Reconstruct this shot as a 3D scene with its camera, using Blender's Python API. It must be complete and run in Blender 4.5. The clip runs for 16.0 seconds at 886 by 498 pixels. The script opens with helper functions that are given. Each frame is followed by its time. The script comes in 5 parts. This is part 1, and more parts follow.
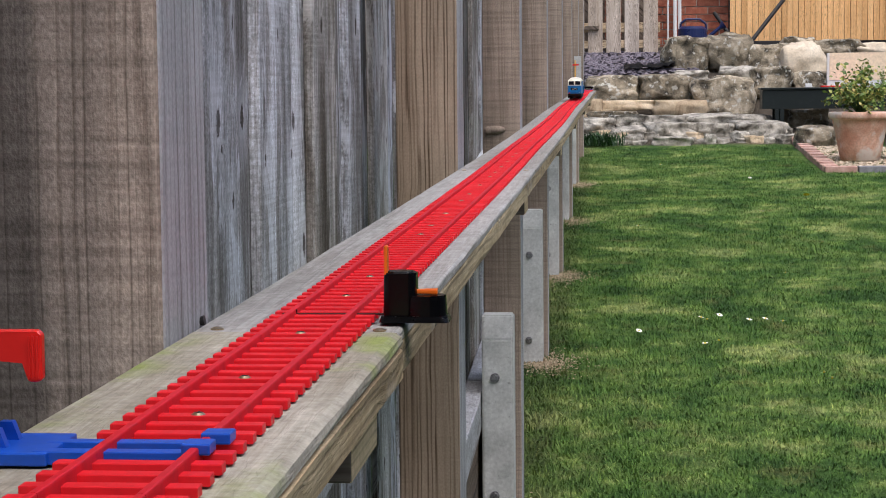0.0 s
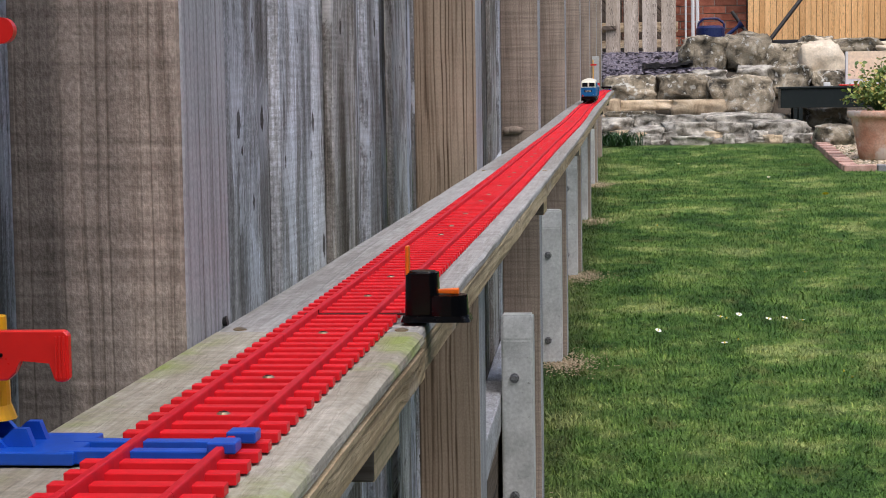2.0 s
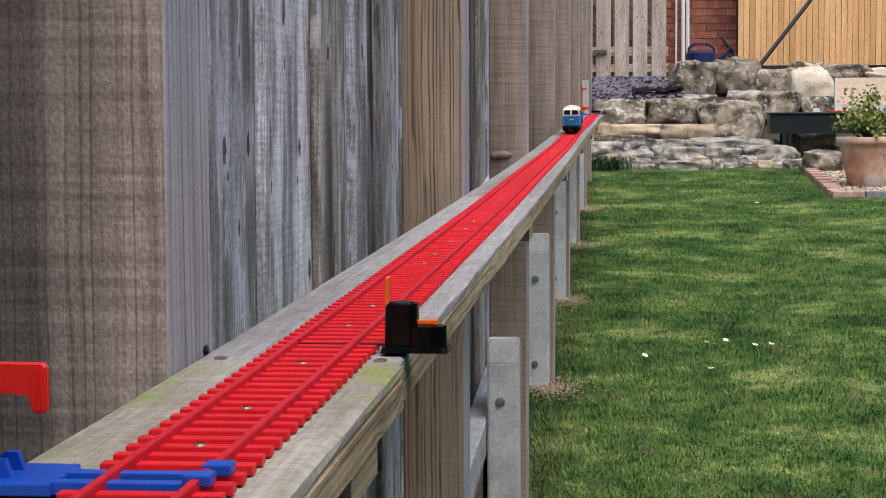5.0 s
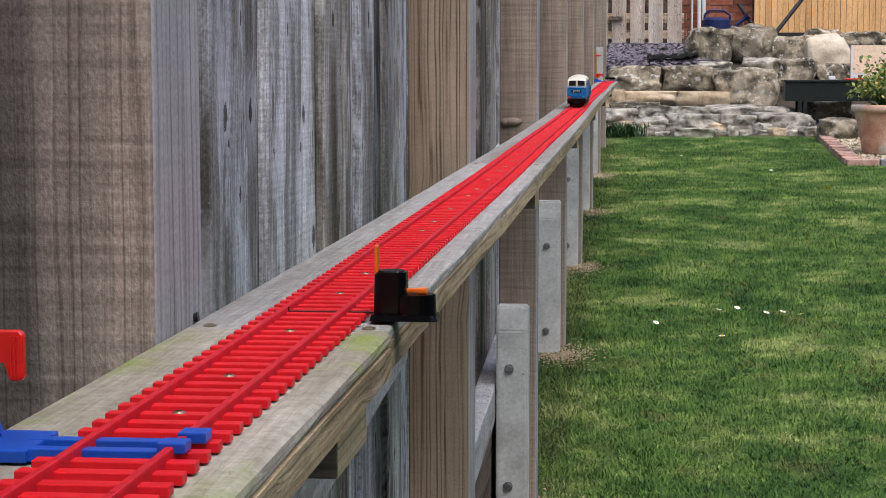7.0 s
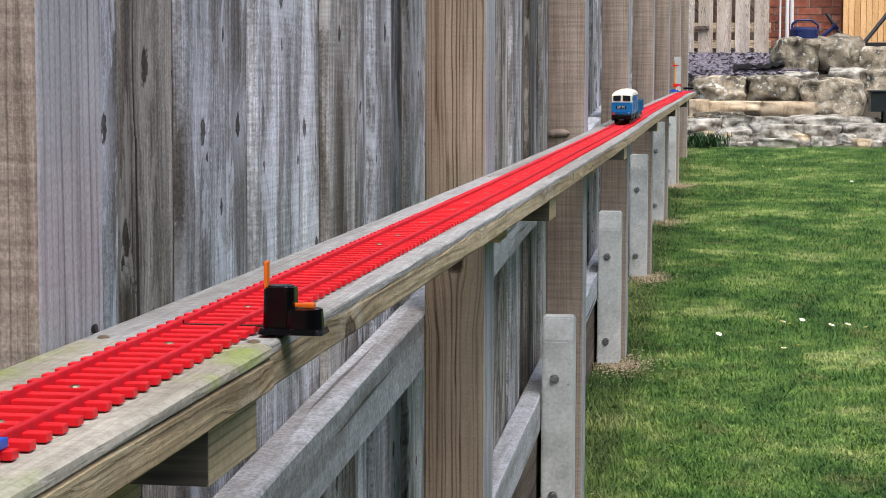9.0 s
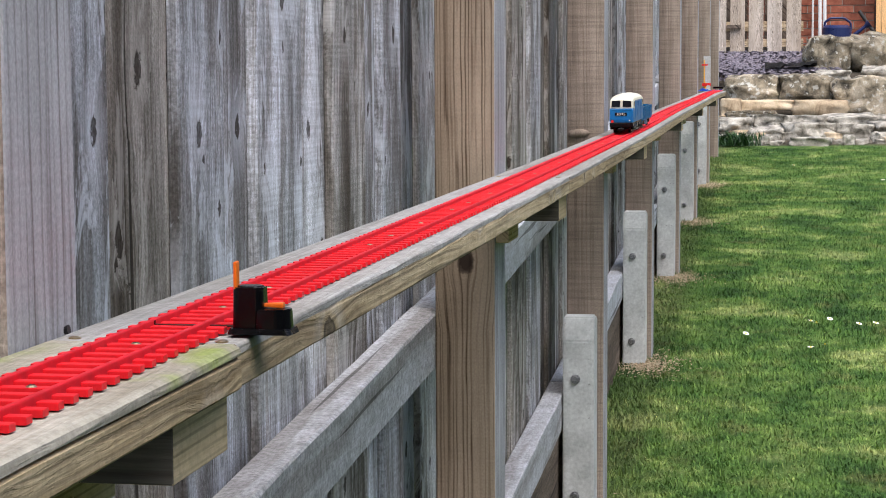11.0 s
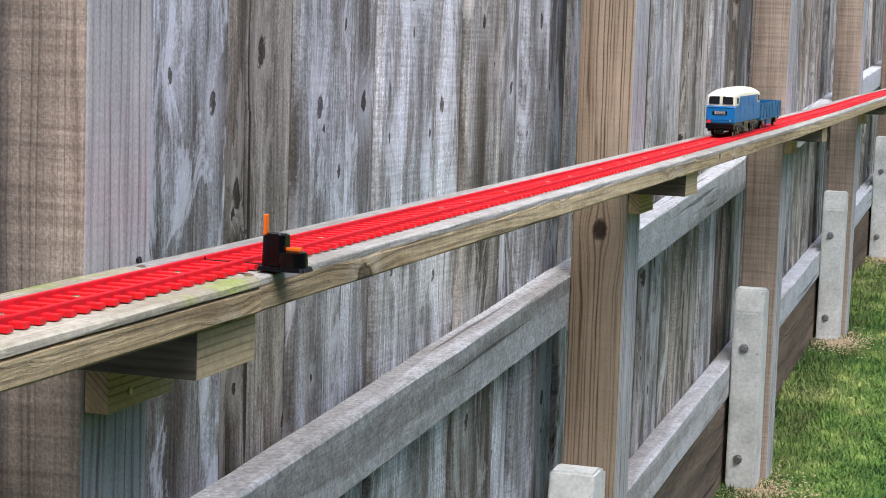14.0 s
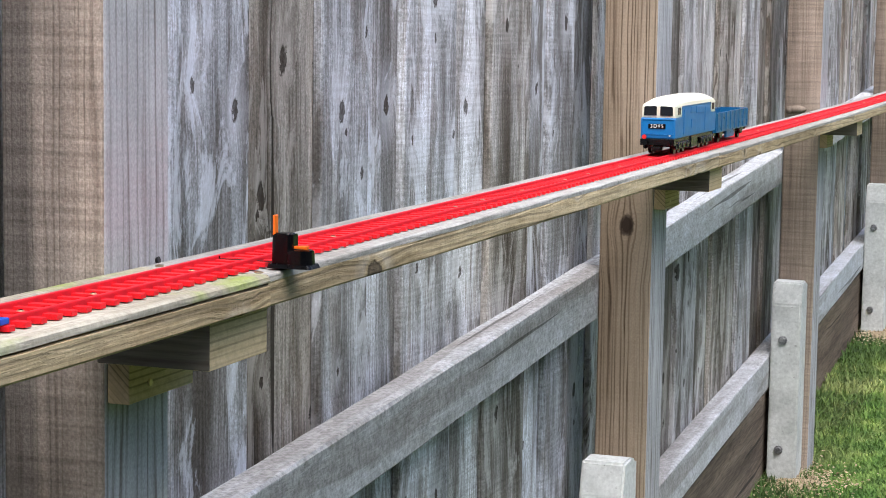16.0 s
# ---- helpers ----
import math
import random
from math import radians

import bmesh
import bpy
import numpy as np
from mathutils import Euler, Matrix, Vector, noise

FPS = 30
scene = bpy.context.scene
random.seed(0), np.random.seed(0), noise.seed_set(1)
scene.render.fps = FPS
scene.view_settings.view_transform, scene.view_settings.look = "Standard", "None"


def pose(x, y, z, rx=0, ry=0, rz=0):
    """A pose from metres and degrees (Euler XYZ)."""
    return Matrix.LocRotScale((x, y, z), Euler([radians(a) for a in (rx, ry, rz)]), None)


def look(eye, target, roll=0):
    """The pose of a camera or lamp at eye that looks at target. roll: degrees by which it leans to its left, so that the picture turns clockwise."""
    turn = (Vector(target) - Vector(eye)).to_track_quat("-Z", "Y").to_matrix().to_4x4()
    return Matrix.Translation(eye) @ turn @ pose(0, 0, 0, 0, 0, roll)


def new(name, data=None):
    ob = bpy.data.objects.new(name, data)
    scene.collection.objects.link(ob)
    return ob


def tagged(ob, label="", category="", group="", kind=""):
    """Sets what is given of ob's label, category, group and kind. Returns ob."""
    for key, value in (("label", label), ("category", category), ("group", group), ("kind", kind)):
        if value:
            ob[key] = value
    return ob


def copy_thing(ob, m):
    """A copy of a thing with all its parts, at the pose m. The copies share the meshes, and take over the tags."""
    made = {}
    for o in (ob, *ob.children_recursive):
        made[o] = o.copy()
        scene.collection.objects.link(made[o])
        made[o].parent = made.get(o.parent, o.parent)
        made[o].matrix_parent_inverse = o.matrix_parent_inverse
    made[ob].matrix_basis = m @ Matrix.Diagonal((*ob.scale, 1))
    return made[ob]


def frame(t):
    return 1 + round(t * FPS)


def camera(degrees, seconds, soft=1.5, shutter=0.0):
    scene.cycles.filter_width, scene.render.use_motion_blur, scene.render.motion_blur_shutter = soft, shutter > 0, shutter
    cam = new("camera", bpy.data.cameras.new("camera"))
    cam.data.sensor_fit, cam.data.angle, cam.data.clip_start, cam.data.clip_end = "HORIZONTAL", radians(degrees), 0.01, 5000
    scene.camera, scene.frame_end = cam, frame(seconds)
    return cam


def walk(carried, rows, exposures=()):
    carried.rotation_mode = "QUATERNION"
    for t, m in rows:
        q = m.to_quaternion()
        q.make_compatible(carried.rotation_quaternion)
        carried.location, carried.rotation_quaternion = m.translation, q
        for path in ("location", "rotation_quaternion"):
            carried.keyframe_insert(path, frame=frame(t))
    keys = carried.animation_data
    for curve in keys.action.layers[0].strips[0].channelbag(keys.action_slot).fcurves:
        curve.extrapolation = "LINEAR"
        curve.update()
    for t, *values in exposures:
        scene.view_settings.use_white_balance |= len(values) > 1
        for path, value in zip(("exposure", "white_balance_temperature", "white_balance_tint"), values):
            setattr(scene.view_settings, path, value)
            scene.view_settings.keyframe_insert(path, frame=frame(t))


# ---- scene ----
cam = camera(25.8, 16.0, soft=0.95)
PATH = [
    (0, (0.226, -1.029, 1.134), (0.048, 0.956, 0.964), -0.5),
    (0.5, (0.226, -1.032, 1.134), (0.046, 0.953, 0.97), -0.5),
    (1, (0.226, -1.033, 1.135), (0.044, 0.953, 0.974), -0.7),
    (1.5, (0.226, -1.033, 1.135), (0.039, 0.952, 0.971), -0.7),
    (2, (0.225, -1.034, 1.134), (0.028, 0.949, 0.965), -0.8),
    (2.5, (0.224, -1.032, 1.135), (0.023, 0.951, 0.964), -0.6),
    (3, (0.224, -1.032, 1.134), (0.024, 0.95, 0.965), -0.8),
    (3.5, (0.224, -1.031, 1.134), (0.021, 0.951, 0.966), -0.8),
    (4, (0.225, -1.033, 1.134), (0.018, 0.949, 0.968), -0.7),
    (4.5, (0.227, -1.036, 1.137), (0.027, 0.948, 0.988), -0.5),
    (4.7, (0.229, -1.041, 1.14), (0.037, 0.945, 0.995), -0.4),
    (6.8, (0.24, -1.046, 1.141), (0.055, 0.937, 0.959), 0.3),
    (7, (0.246, -1.044, 1.142), (0.044, 0.937, 0.96), 0.0),
    (7.5, (0.28, -1.037, 1.144), (0.02, 0.938, 0.963), -0.2),
    (8, (0.321, -1.028, 1.146), (0.023, 0.941, 0.965), 0.1),
    (8.5, (0.348, -1.046, 1.148), (0.034, 0.921, 0.967), 0.3),
    (9, (0.367, -1.06, 1.15), (0.066, 0.909, 0.976), 0.2),
    (9.2, (0.371, -1.065, 1.15), (0.077, 0.906, 0.981), 0.0),
    (11.3, (0.427, -1.056, 1.149), (0.065, 0.903, 0.974), -0.3),
    (11.5, (0.447, -1.051, 1.147), (0.052, 0.901, 0.961), 0.1),
    (12, (0.482, -1.073, 1.15), (0.024, 0.861, 0.927), 1.2),
    (12.5, (0.485, -1.156, 1.164), (0.013, 0.772, 0.922), 0.9),
    (13, (0.521, -1.217, 1.175), (0.021, 0.706, 0.946), 0.9),
    (13.5, (0.597, -1.266, 1.178), (0.035, 0.641, 0.96), 1.9),
    (14, (0.655, -1.308, 1.178), (0.057, 0.588, 0.965), 2.0),
    (14.5, (0.685, -1.32, 1.18), (0.103, 0.583, 0.979), 1.1),
    (15, (0.701, -1.328, 1.182), (0.097, 0.568, 0.983), 1.0),
    (15.5, (0.716, -1.335, 1.182), (0.051, 0.54, 0.972), 1.3),
    (16, (0.728, -1.378, 1.186), (0.071, 0.498, 0.971), 0.9),
]
walk(cam, [(t, look(eye, target, roll)) for t, eye, target, roll in PATH],
     exposures=[(0, 0.02, 6150, 14), (7, 0.0, 6150, 14), (8, 0.08, 6150, 13), (9, 0.42, 6150, 11), (11.5, 0.46, 6150, 12), (12.5, 0.62, 6150, 12), (14, 0.78, 6150, 11), (16, 0.92, 6150, 11)])

# ---- light ----
SUN_EL, SUN_AZ = radians(62), radians(155)   # azimuth clockwise from +y
world = bpy.data.worlds.new("sky")
world.use_nodes = True
scene.world = world
wn = world.node_tree.nodes
sky = wn.new("ShaderNodeTexSky")
sky.sky_type, sky.sun_disc = "NISHITA", False
sky.sun_elevation, sky.sun_rotation = SUN_EL, SUN_AZ
sky.air_density, sky.dust_density = 1.0, 4.0
world.node_tree.links.new(sky.outputs[0], wn["Background"].inputs[0])
wn["Background"].inputs[1].default_value = 0.15
sun = new("sun", bpy.data.lights.new("sun", "SUN"))
sun.data.energy, sun.data.angle, sun.data.color = 2.7, radians(62), (1.0, 0.96, 0.91)
sun_way = Vector((math.sin(SUN_AZ) * math.cos(SUN_EL), math.cos(SUN_AZ) * math.cos(SUN_EL), math.sin(SUN_EL)))
sun.matrix_world = look(sun_way * 30, (0, 0, 0))


# ---- materials ----
def ramp(nt, fac, stops):
    r = nt.nodes.new("ShaderNodeValToRGB")
    while len(r.color_ramp.elements) < len(stops):
        r.color_ramp.elements.new(0.5)
    for e, (p, c) in zip(r.color_ramp.elements, stops):
        e.position, e.color = p, (*c, 1) if len(c) == 3 else c
    nt.links.new(fac, r.inputs[0])
    return r.outputs[0]


def math_node(nt, op, a, b):
    m = nt.nodes.new("ShaderNodeMath")
    m.operation = op
    for i, v in enumerate((a, b)):
        if isinstance(v, (int, float)):
            m.inputs[i].default_value = v
        else:
            nt.links.new(v, m.inputs[i])
    return m.outputs[0]


def mix(nt, fac, a, b, blend="MIX"):
    m = nt.nodes.new("ShaderNodeMix")
    m.data_type, m.blend_type = "RGBA", blend
    for i, v in ((0, fac), (6, a), (7, b)):
        if isinstance(v, (int, float)):
            m.inputs[i].default_value = v
        elif isinstance(v, tuple):
            m.inputs[i].default_value = (*v, 1)
        else:
            nt.links.new(v, m.inputs[i])
    return m.outputs[2]


def start(name, rough=0.6, spec=0.5, metal=0.0):
    m = bpy.data.materials.new(name)
    m.use_nodes = True
    b = m.node_tree.nodes["Principled BSDF"]
    b.inputs["Roughness"].default_value = rough
    b.inputs["Metallic"].default_value = metal
    b.inputs["Specular IOR Level"].default_value = spec
    return m, m.node_tree, b


def coords(nt, scale=(1, 1, 1), shift=True):
    tc = nt.nodes.new("ShaderNodeTexCoord")
    v = tc.outputs["Object"]
    if shift:
        oi = nt.nodes.new("ShaderNodeObjectInfo")
        k = math_node(nt, "MULTIPLY", oi.outputs["Random"], 37.0)
        a = nt.nodes.new("ShaderNodeVectorMath")
        a.operation = "ADD"
        nt.links.new(v, a.inputs[0])
        nt.links.new(k, a.inputs[1])
        v = a.outputs[0]
    mp = nt.nodes.new("ShaderNodeMapping")
    mp.inputs["Scale"].default_value = scale
    nt.links.new(v, mp.inputs[0])
    return mp.outputs[0]


def noise_tex(nt, vec, scale, detail=4, rough=0.55, dist=0.0):
    n = nt.nodes.new("ShaderNodeTexNoise")
    n.inputs["Scale"].default_value, n.inputs["Detail"].default_value = scale, detail
    n.inputs["Roughness"].default_value, n.inputs["Distortion"].default_value = rough, dist
    nt.links.new(vec, n.inputs["Vector"])
    return n.outputs[0]


def bump(nt, b, height, strength, distance):
    u = nt.nodes.new("ShaderNodeBump")
    u.inputs["Strength"].default_value, u.inputs["Distance"].default_value = strength, distance
    nt.links.new(height, u.inputs["Height"])
    nt.links.new(u.outputs[0], b.inputs["Normal"])


def wood(name, stops, axis=2, grain=70, streak=11, stain=0.35, stain_col=(0.06, 0.05, 0.04), knots=0.0, saw=0.0,
         moss=0.0, vary=0.3, relief=0.5, rough=0.85, contrast=1.0, wave=0.03, crack_col=(0.03, 0.025, 0.02), knot_col=(0.035, 0.026, 0.02),
         rings=0.0, ring_gap=0.008, cracks=0.85, mottle=0.0, flakes=1.0):
    """Weathered timber with its grain along one axis; stops: colour ramp over the grain."""
    m, nt, b = start(name, rough, 0.2)
    iso = coords(nt)
    sep = nt.nodes.new("ShaderNodeSeparateXYZ")
    nt.links.new(iso, sep.inputs[0])
    others = [i for i in range(3) if i != axis]
    across = math_node(nt, "ADD", sep.outputs[others[0]], sep.outputs[others[1]])
    along = sep.outputs[axis]

    def vec(u, v):
        c = nt.nodes.new("ShaderNodeCombineXYZ")
        for i, w in enumerate((u, v)):
            nt.links.new(w, c.inputs[i])
        return c.outputs[0]
    k = None
    if knots:
        vo = nt.nodes.new("ShaderNodeTexVoronoi")
        vo.voronoi_dimensions = "2D"
        vo.inputs["Scale"].default_value = 1.0
        wob = math_node(nt, "MULTIPLY", noise_tex(nt, iso, 45, 4, 0.7), 0.02)
        nt.links.new(vec(math_node(nt, "MULTIPLY", math_node(nt, "ADD", across, wob), 8.5), math_node(nt, "MULTIPLY", along, 5.0)), vo.inputs["Vector"])
        sc = nt.nodes.new("ShaderNodeSeparateColor")
        nt.links.new(vo.outputs["Color"], sc.inputs[0])
        d = math_node(nt, "MULTIPLY", vo.outputs["Distance"], math_node(nt, "ADD", math_node(nt, "MULTIPLY", sc.outputs[1], 1.5), 0.55))
        k = ramp(nt, d, [(0.0, (1, 1, 1)), (knots * 0.5, (0.75, 0.75, 0.75)), (knots * 0.8, (1, 1, 1)), (knots, (0, 0, 0))])
        some = ramp(nt, sc.outputs[0], [(0.38, (0.0, 0.0, 0.0)), (0.40, (0.8, 0.8, 0.8)), (1.0, (1, 1, 1))])
        k = math_node(nt, "MULTIPLY", k, some)
        halo = ramp(nt, d, [(0.0, (1, 1, 1)), (knots, (0.8, 0.8, 0.8)), (knots * 4.2, (0, 0, 0))])
        across = math_node(nt, "ADD", across, math_node(nt, "MULTIPLY", halo, 0.020 if wave > 0.02 else 0.007))
    # the grain wavers slowly along the piece
    sway = noise_tex(nt, vec(math_node(nt, "MULTIPLY", across, 2.0), math_node(nt, "MULTIPLY", along, 2.5)), 1.0, 2, 0.5)
    across = math_node(nt, "ADD", across, math_node(nt, "MULTIPLY", sway, wave))

    def grain_tex(freq, stretch, detail, dr, dist=0.0):
        return noise_tex(nt, vec(across, math_node(nt, "MULTIPLY", along, stretch)), freq, detail, dr, dist)
    fine = grain_tex(grain * 6, 0.03, 3, 0.6)
    med = grain_tex(grain, 0.018, 5, 0.65, 0.3)
    wide = grain_tex(streak, 0.09, 4, 0.6, 0.5)
    flake = grain_tex(grain * 2.2, 0.10, 5, 0.7, 0.3)
    f = math_node(nt, "ADD", math_node(nt, "MULTIPLY", fine, 0.30), math_node(nt, "MULTIPLY", med, 0.14))
    f = math_node(nt, "ADD", f, math_node(nt, "MULTIPLY", wide, 0.34))
    f = math_node(nt, "ADD", f, math_node(nt, "MULTIPLY", flake, 0.22))
    f = math_node(nt, "ADD", math_node(nt, "MULTIPLY", math_node(nt, "SUBTRACT", f, 0.5), 6.0 * contrast), 0.5)
    col = ramp(nt, f, [(min(1, max(0, 0.5 + (p - 0.5) * 2.0)), c) for p, c in stops])
    crack = ramp(nt, grain_tex(grain * 0.55, 0.02, 2, 0.4, 0.5), [(0.0, (1, 1, 1)), (0.33, (1, 1, 1)), (0.34, (0, 0, 0)), (1.0, (0, 0, 0))])
    patch = ramp(nt, grain_tex(streak * 1.1, 0.07, 5, 0.6, 0.3), [(0.50, (0, 0, 0)), (0.56, (1, 1, 1))])
    col = mix(nt, math_node(nt, "MULTIPLY", patch, stain), col, stain_col)
    if rings:
        # latewood lines stand out dark and crisp
        wander = math_node(nt, "MULTIPLY", grain_tex(18, 0.05, 3, 0.5), 2.0)
        turns = math_node(nt, "ADD", math_node(nt, "MULTIPLY", across, 1.0 / ring_gap), wander)
        tri = math_node(nt, "MULTIPLY", math_node(nt, "ABSOLUTE", math_node(nt, "SUBTRACT", math_node(nt, "FRACT", turns, 0.0), 0.5), 0.0), 2.0)
        line = ramp(nt, tri, [(0.0, (1, 1, 1)), (0.16, (0.9, 0.9, 0.9)), (0.36, (0, 0, 0))])
        where = ramp(nt, grain_tex(26, 0.06, 4, 0.6), [(0.36, (0.15, 0.15, 0.15)), (0.56, (1, 1, 1))])
        line = math_node(nt, "MULTIPLY", line, where)
        col = mix(nt, math_node(nt, "MULTIPLY", line, rings), col, crack_col)
        f = math_node(nt, "SUBTRACT", f, math_node(nt, "MULTIPLY", line, rings * 0.6))
    rag = ramp(nt, grain_tex(streak * 1.6, 0.12, 4, 0.6, 0.4), [(0.40, (0.12, 0.12, 0.12)), (0.56, (1, 1, 1))])
    tick = ramp(nt, grain_tex(grain * 3.2, 0.11, 3, 0.55, 0.3), [(0.0, (1, 1, 1)), (0.41, (1, 1, 1)), (0.44, (0, 0, 0)), (1.0, (0, 0, 0))])
    fleck = ramp(nt, grain_tex(grain * 3.0, 0.13, 3, 0.55, 0.3), [(0.575, (0, 0, 0)), (0.61, (1, 1, 1))])
    lively = (0.9 if wave > 0.007 else 0.45) * flakes
    col = mix(nt, math_node(nt, "MULTIPLY", math_node(nt, "MULTIPLY", fleck, rag), lively * 0.7), col, mix(nt, 1.0, col, (1.7, 1.7, 1.74), "MULTIPLY"))
    col = mix(nt, math_node(nt, "MULTIPLY", math_node(nt, "MULTIPLY", tick, rag), lively), col, mix(nt, 0.8, col, crack_col))
    h0 = math_node(nt, "MULTIPLY", math_node(nt, "SUBTRACT", fleck, tick), 0.3)
    col = mix(nt, math_node(nt, "MULTIPLY", crack, cracks), col, crack_col)
    h = math_node(nt, "ADD", h0, math_node(nt, "SUBTRACT", f, math_node(nt, "MULTIPLY", crack, 0.8)))
    if k is not None:
        ring = ramp(nt, d, [(knots * 1.1, (0, 0, 0)), (knots * 1.5, (1, 1, 1)), (knots * 2.6, (0, 0, 0))])
        col = mix(nt, math_node(nt, "MULTIPLY", ring, 0.35), col, mix(nt, 0.5, col, (0.62, 0.62, 0.63)))
        col = mix(nt, math_node(nt, "MULTIPLY", k, 0.9), col, knot_col)
        h = math_node(nt, "SUBTRACT", h, math_node(nt, "MULTIPLY", k, 0.5))
    if saw:
        s = noise_tex(nt, vec(math_node(nt, "MULTIPLY", across, 2.5), math_node(nt, "MULTIPLY", along, 150.0)), 1.0, 5, 0.7)
        col = mix(nt, saw, col, mix(nt, 1.0, col, ramp(nt, s, [(0.36, (0.6, 0.6, 0.6)), (0.5, (1, 1, 1)), (0.64, (1.3, 1.3, 1.3))]), "MULTIPLY"))
        h = math_node(nt, "ADD", h, math_node(nt, "MULTIPLY", s, saw * 1.5))
    if moss:
        g = ramp(nt, noise_tex(nt, iso, 8.0, 5, 0.62), [(0.49, (0, 0, 0)), (0.62, (1, 1, 1))])
        sx = nt.nodes.new("ShaderNodeSeparateXYZ")
        nt.links.new(coords(nt, shift=False), sx.inputs[0])
        off = math_node(nt, "ABSOLUTE", math_node(nt, "SUBTRACT", sx.outputs[0], 0.055), 0.0)
        rim = ramp(nt, math_node(nt, "MULTIPLY", off, 10.0), [(0.34, (0.12, 0.12, 0.12)), (0.48, (1, 1, 1))])
        col = mix(nt, math_node(nt, "MULTIPLY", math_node(nt, "MULTIPLY", g, rim), moss), col, (0.25, 0.31, 0.085))
    if mottle:
        # lichen and weather specks
        sp = noise_tex(nt, iso, 150, 5, 0.75)
        col = mix(nt, mottle, col, mix(nt, 1.0, col, ramp(nt, sp, [(0.36, (0.45, 0.45, 0.44)), (0.5, (1, 1, 1)), (0.62, (1.45, 1.45, 1.45))]), "MULTIPLY"))
        col = mix(nt, mottle, col, mix(nt, 1.0, col, ramp(nt, noise_tex(nt, iso, 22, 5, 0.7), [(0.36, (0.72, 0.71, 0.68)), (0.62, (1.2, 1.2, 1.22))]), "MULTIPLY"))
        h = math_node(nt, "ADD", h, math_node(nt, "MULTIPLY", sp, mottle))
    oi = nt.nodes.new("ShaderNodeObjectInfo")
    t = ramp(nt, oi.outputs["Random"], [(0.0, (1 - vary, 1 - vary * 1.2, 1 - vary * 1.45)), (0.4, (1, 0.98, 0.95)), (0.7, (1 + vary * 0.25, 1 + vary * 0.29, 1 + vary * 0.36)), (1.0, (1 + vary * 0.5, 1 + vary * 0.55, 1 + vary * 0.62))])
    col = mix(nt, 1.0, col, t, "MULTIPLY")
    nt.links.new(col, b.inputs["Base Color"])
    bump(nt, b, h, relief, 0.0011)
    return m


def board_wood(name, stain=0.75, bleach=0.7):
    """Old sawn fence board: silver-grey with damp stains, bleached patches, straight rings, knots and fuzzy fibres."""
    m, nt, b = start(name, 0.88, 0.18)
    iso = coords(nt)
    sep = nt.nodes.new("ShaderNodeSeparateXYZ")
    nt.links.new(iso, sep.inputs[0])
    across, along = math_node(nt, "ADD", sep.outputs[0], sep.outputs[1]), sep.outputs[2]
    oi = nt.nodes.new("ShaderNodeObjectInfo")
    chance = oi.outputs["Random"]

    def at(u, v, ku, kv, detail=4, dr=0.55, dist=0.0):
        c = nt.nodes.new("ShaderNodeCombineXYZ")
        nt.links.new(math_node(nt, "MULTIPLY", u, ku), c.inputs[0])
        nt.links.new(math_node(nt, "MULTIPLY", v, kv), c.inputs[1])
        return noise_tex(nt, c.outputs[0], 1.0, detail, dr, dist)

    # knots: few, small, in pale swollen patches
    vo = nt.nodes.new("ShaderNodeTexVoronoi")
    vo.voronoi_dimensions = "2D"
    vo.inputs["Scale"].default_value = 1.0
    wob = math_node(nt, "MULTIPLY", noise_tex(nt, iso, 90, 4, 0.7), 0.022)
    c = nt.nodes.new("ShaderNodeCombineXYZ")
    nt.links.new(math_node(nt, "MULTIPLY", math_node(nt, "ADD", across, wob), 12.0), c.inputs[0])
    nt.links.new(math_node(nt, "MULTIPLY", math_node(nt, "ADD", along, wob), 7.0), c.inputs[1])
    nt.links.new(c.outputs[0], vo.inputs["Vector"])
    sc = nt.nodes.new("ShaderNodeSeparateColor")
    nt.links.new(vo.outputs["Color"], sc.inputs[0])
    d = math_node(nt, "MULTIPLY", vo.outputs["Distance"], math_node(nt, "ADD", math_node(nt, "MULTIPLY", sc.outputs[1], 1.6), 0.7))
    some = ramp(nt, sc.outputs[0], [(0.52, (0, 0, 0)), (0.55, (1, 1, 1))])
    core = math_node(nt, "MULTIPLY", ramp(nt, d, [(0.0, (1, 1, 1)), (0.05, (0.8, 0.8, 0.8)), (0.075, (1, 1, 1)), (0.10, (0, 0, 0))]), some)
    halo = math_node(nt, "MULTIPLY", ramp(nt, d, [(0.08, (1, 1, 1)), (0.22, (0.6, 0.6, 0.6)), (0.5, (0, 0, 0))]), some)
    swell = math_node(nt, "MULTIPLY", halo, 0.014)
    u = math_node(nt, "ADD", across, swell)
    u = math_node(nt, "ADD", u, math_node(nt, "MULTIPLY", at(across, along, 3.0, 1.6, 2), 0.02))
    # broad tone of the board
    tone = at(u, along, 13.0, 1.5, 6, 0.62, 0.5)
    col = ramp(nt, tone, [(0.35, (0.12, 0.113, 0.106)), (0.45, (0.235, 0.24, 0.246)), (0.54, (0.38, 0.395, 0.418)), (0.64, (0.56, 0.58, 0.615))])
    # straight growth rings
    wander = math_node(nt, "MULTIPLY", at(u, along, 22.0, 0.9, 3), 3.0)
    turns = math_node(nt, "ADD", math_node(nt, "MULTIPLY", u, 105.0), wander)
    tri = math_node(nt, "MULTIPLY", math_node(nt, "ABSOLUTE", math_node(nt, "SUBTRACT", math_node(nt, "FRACT", turns, 0.0), 0.5), 0.0), 2.0)
    line = ramp(nt, tri, [(0.0, (1, 1, 1)), (0.18, (0.7, 0.7, 0.7)), (0.5, (0, 0, 0))])
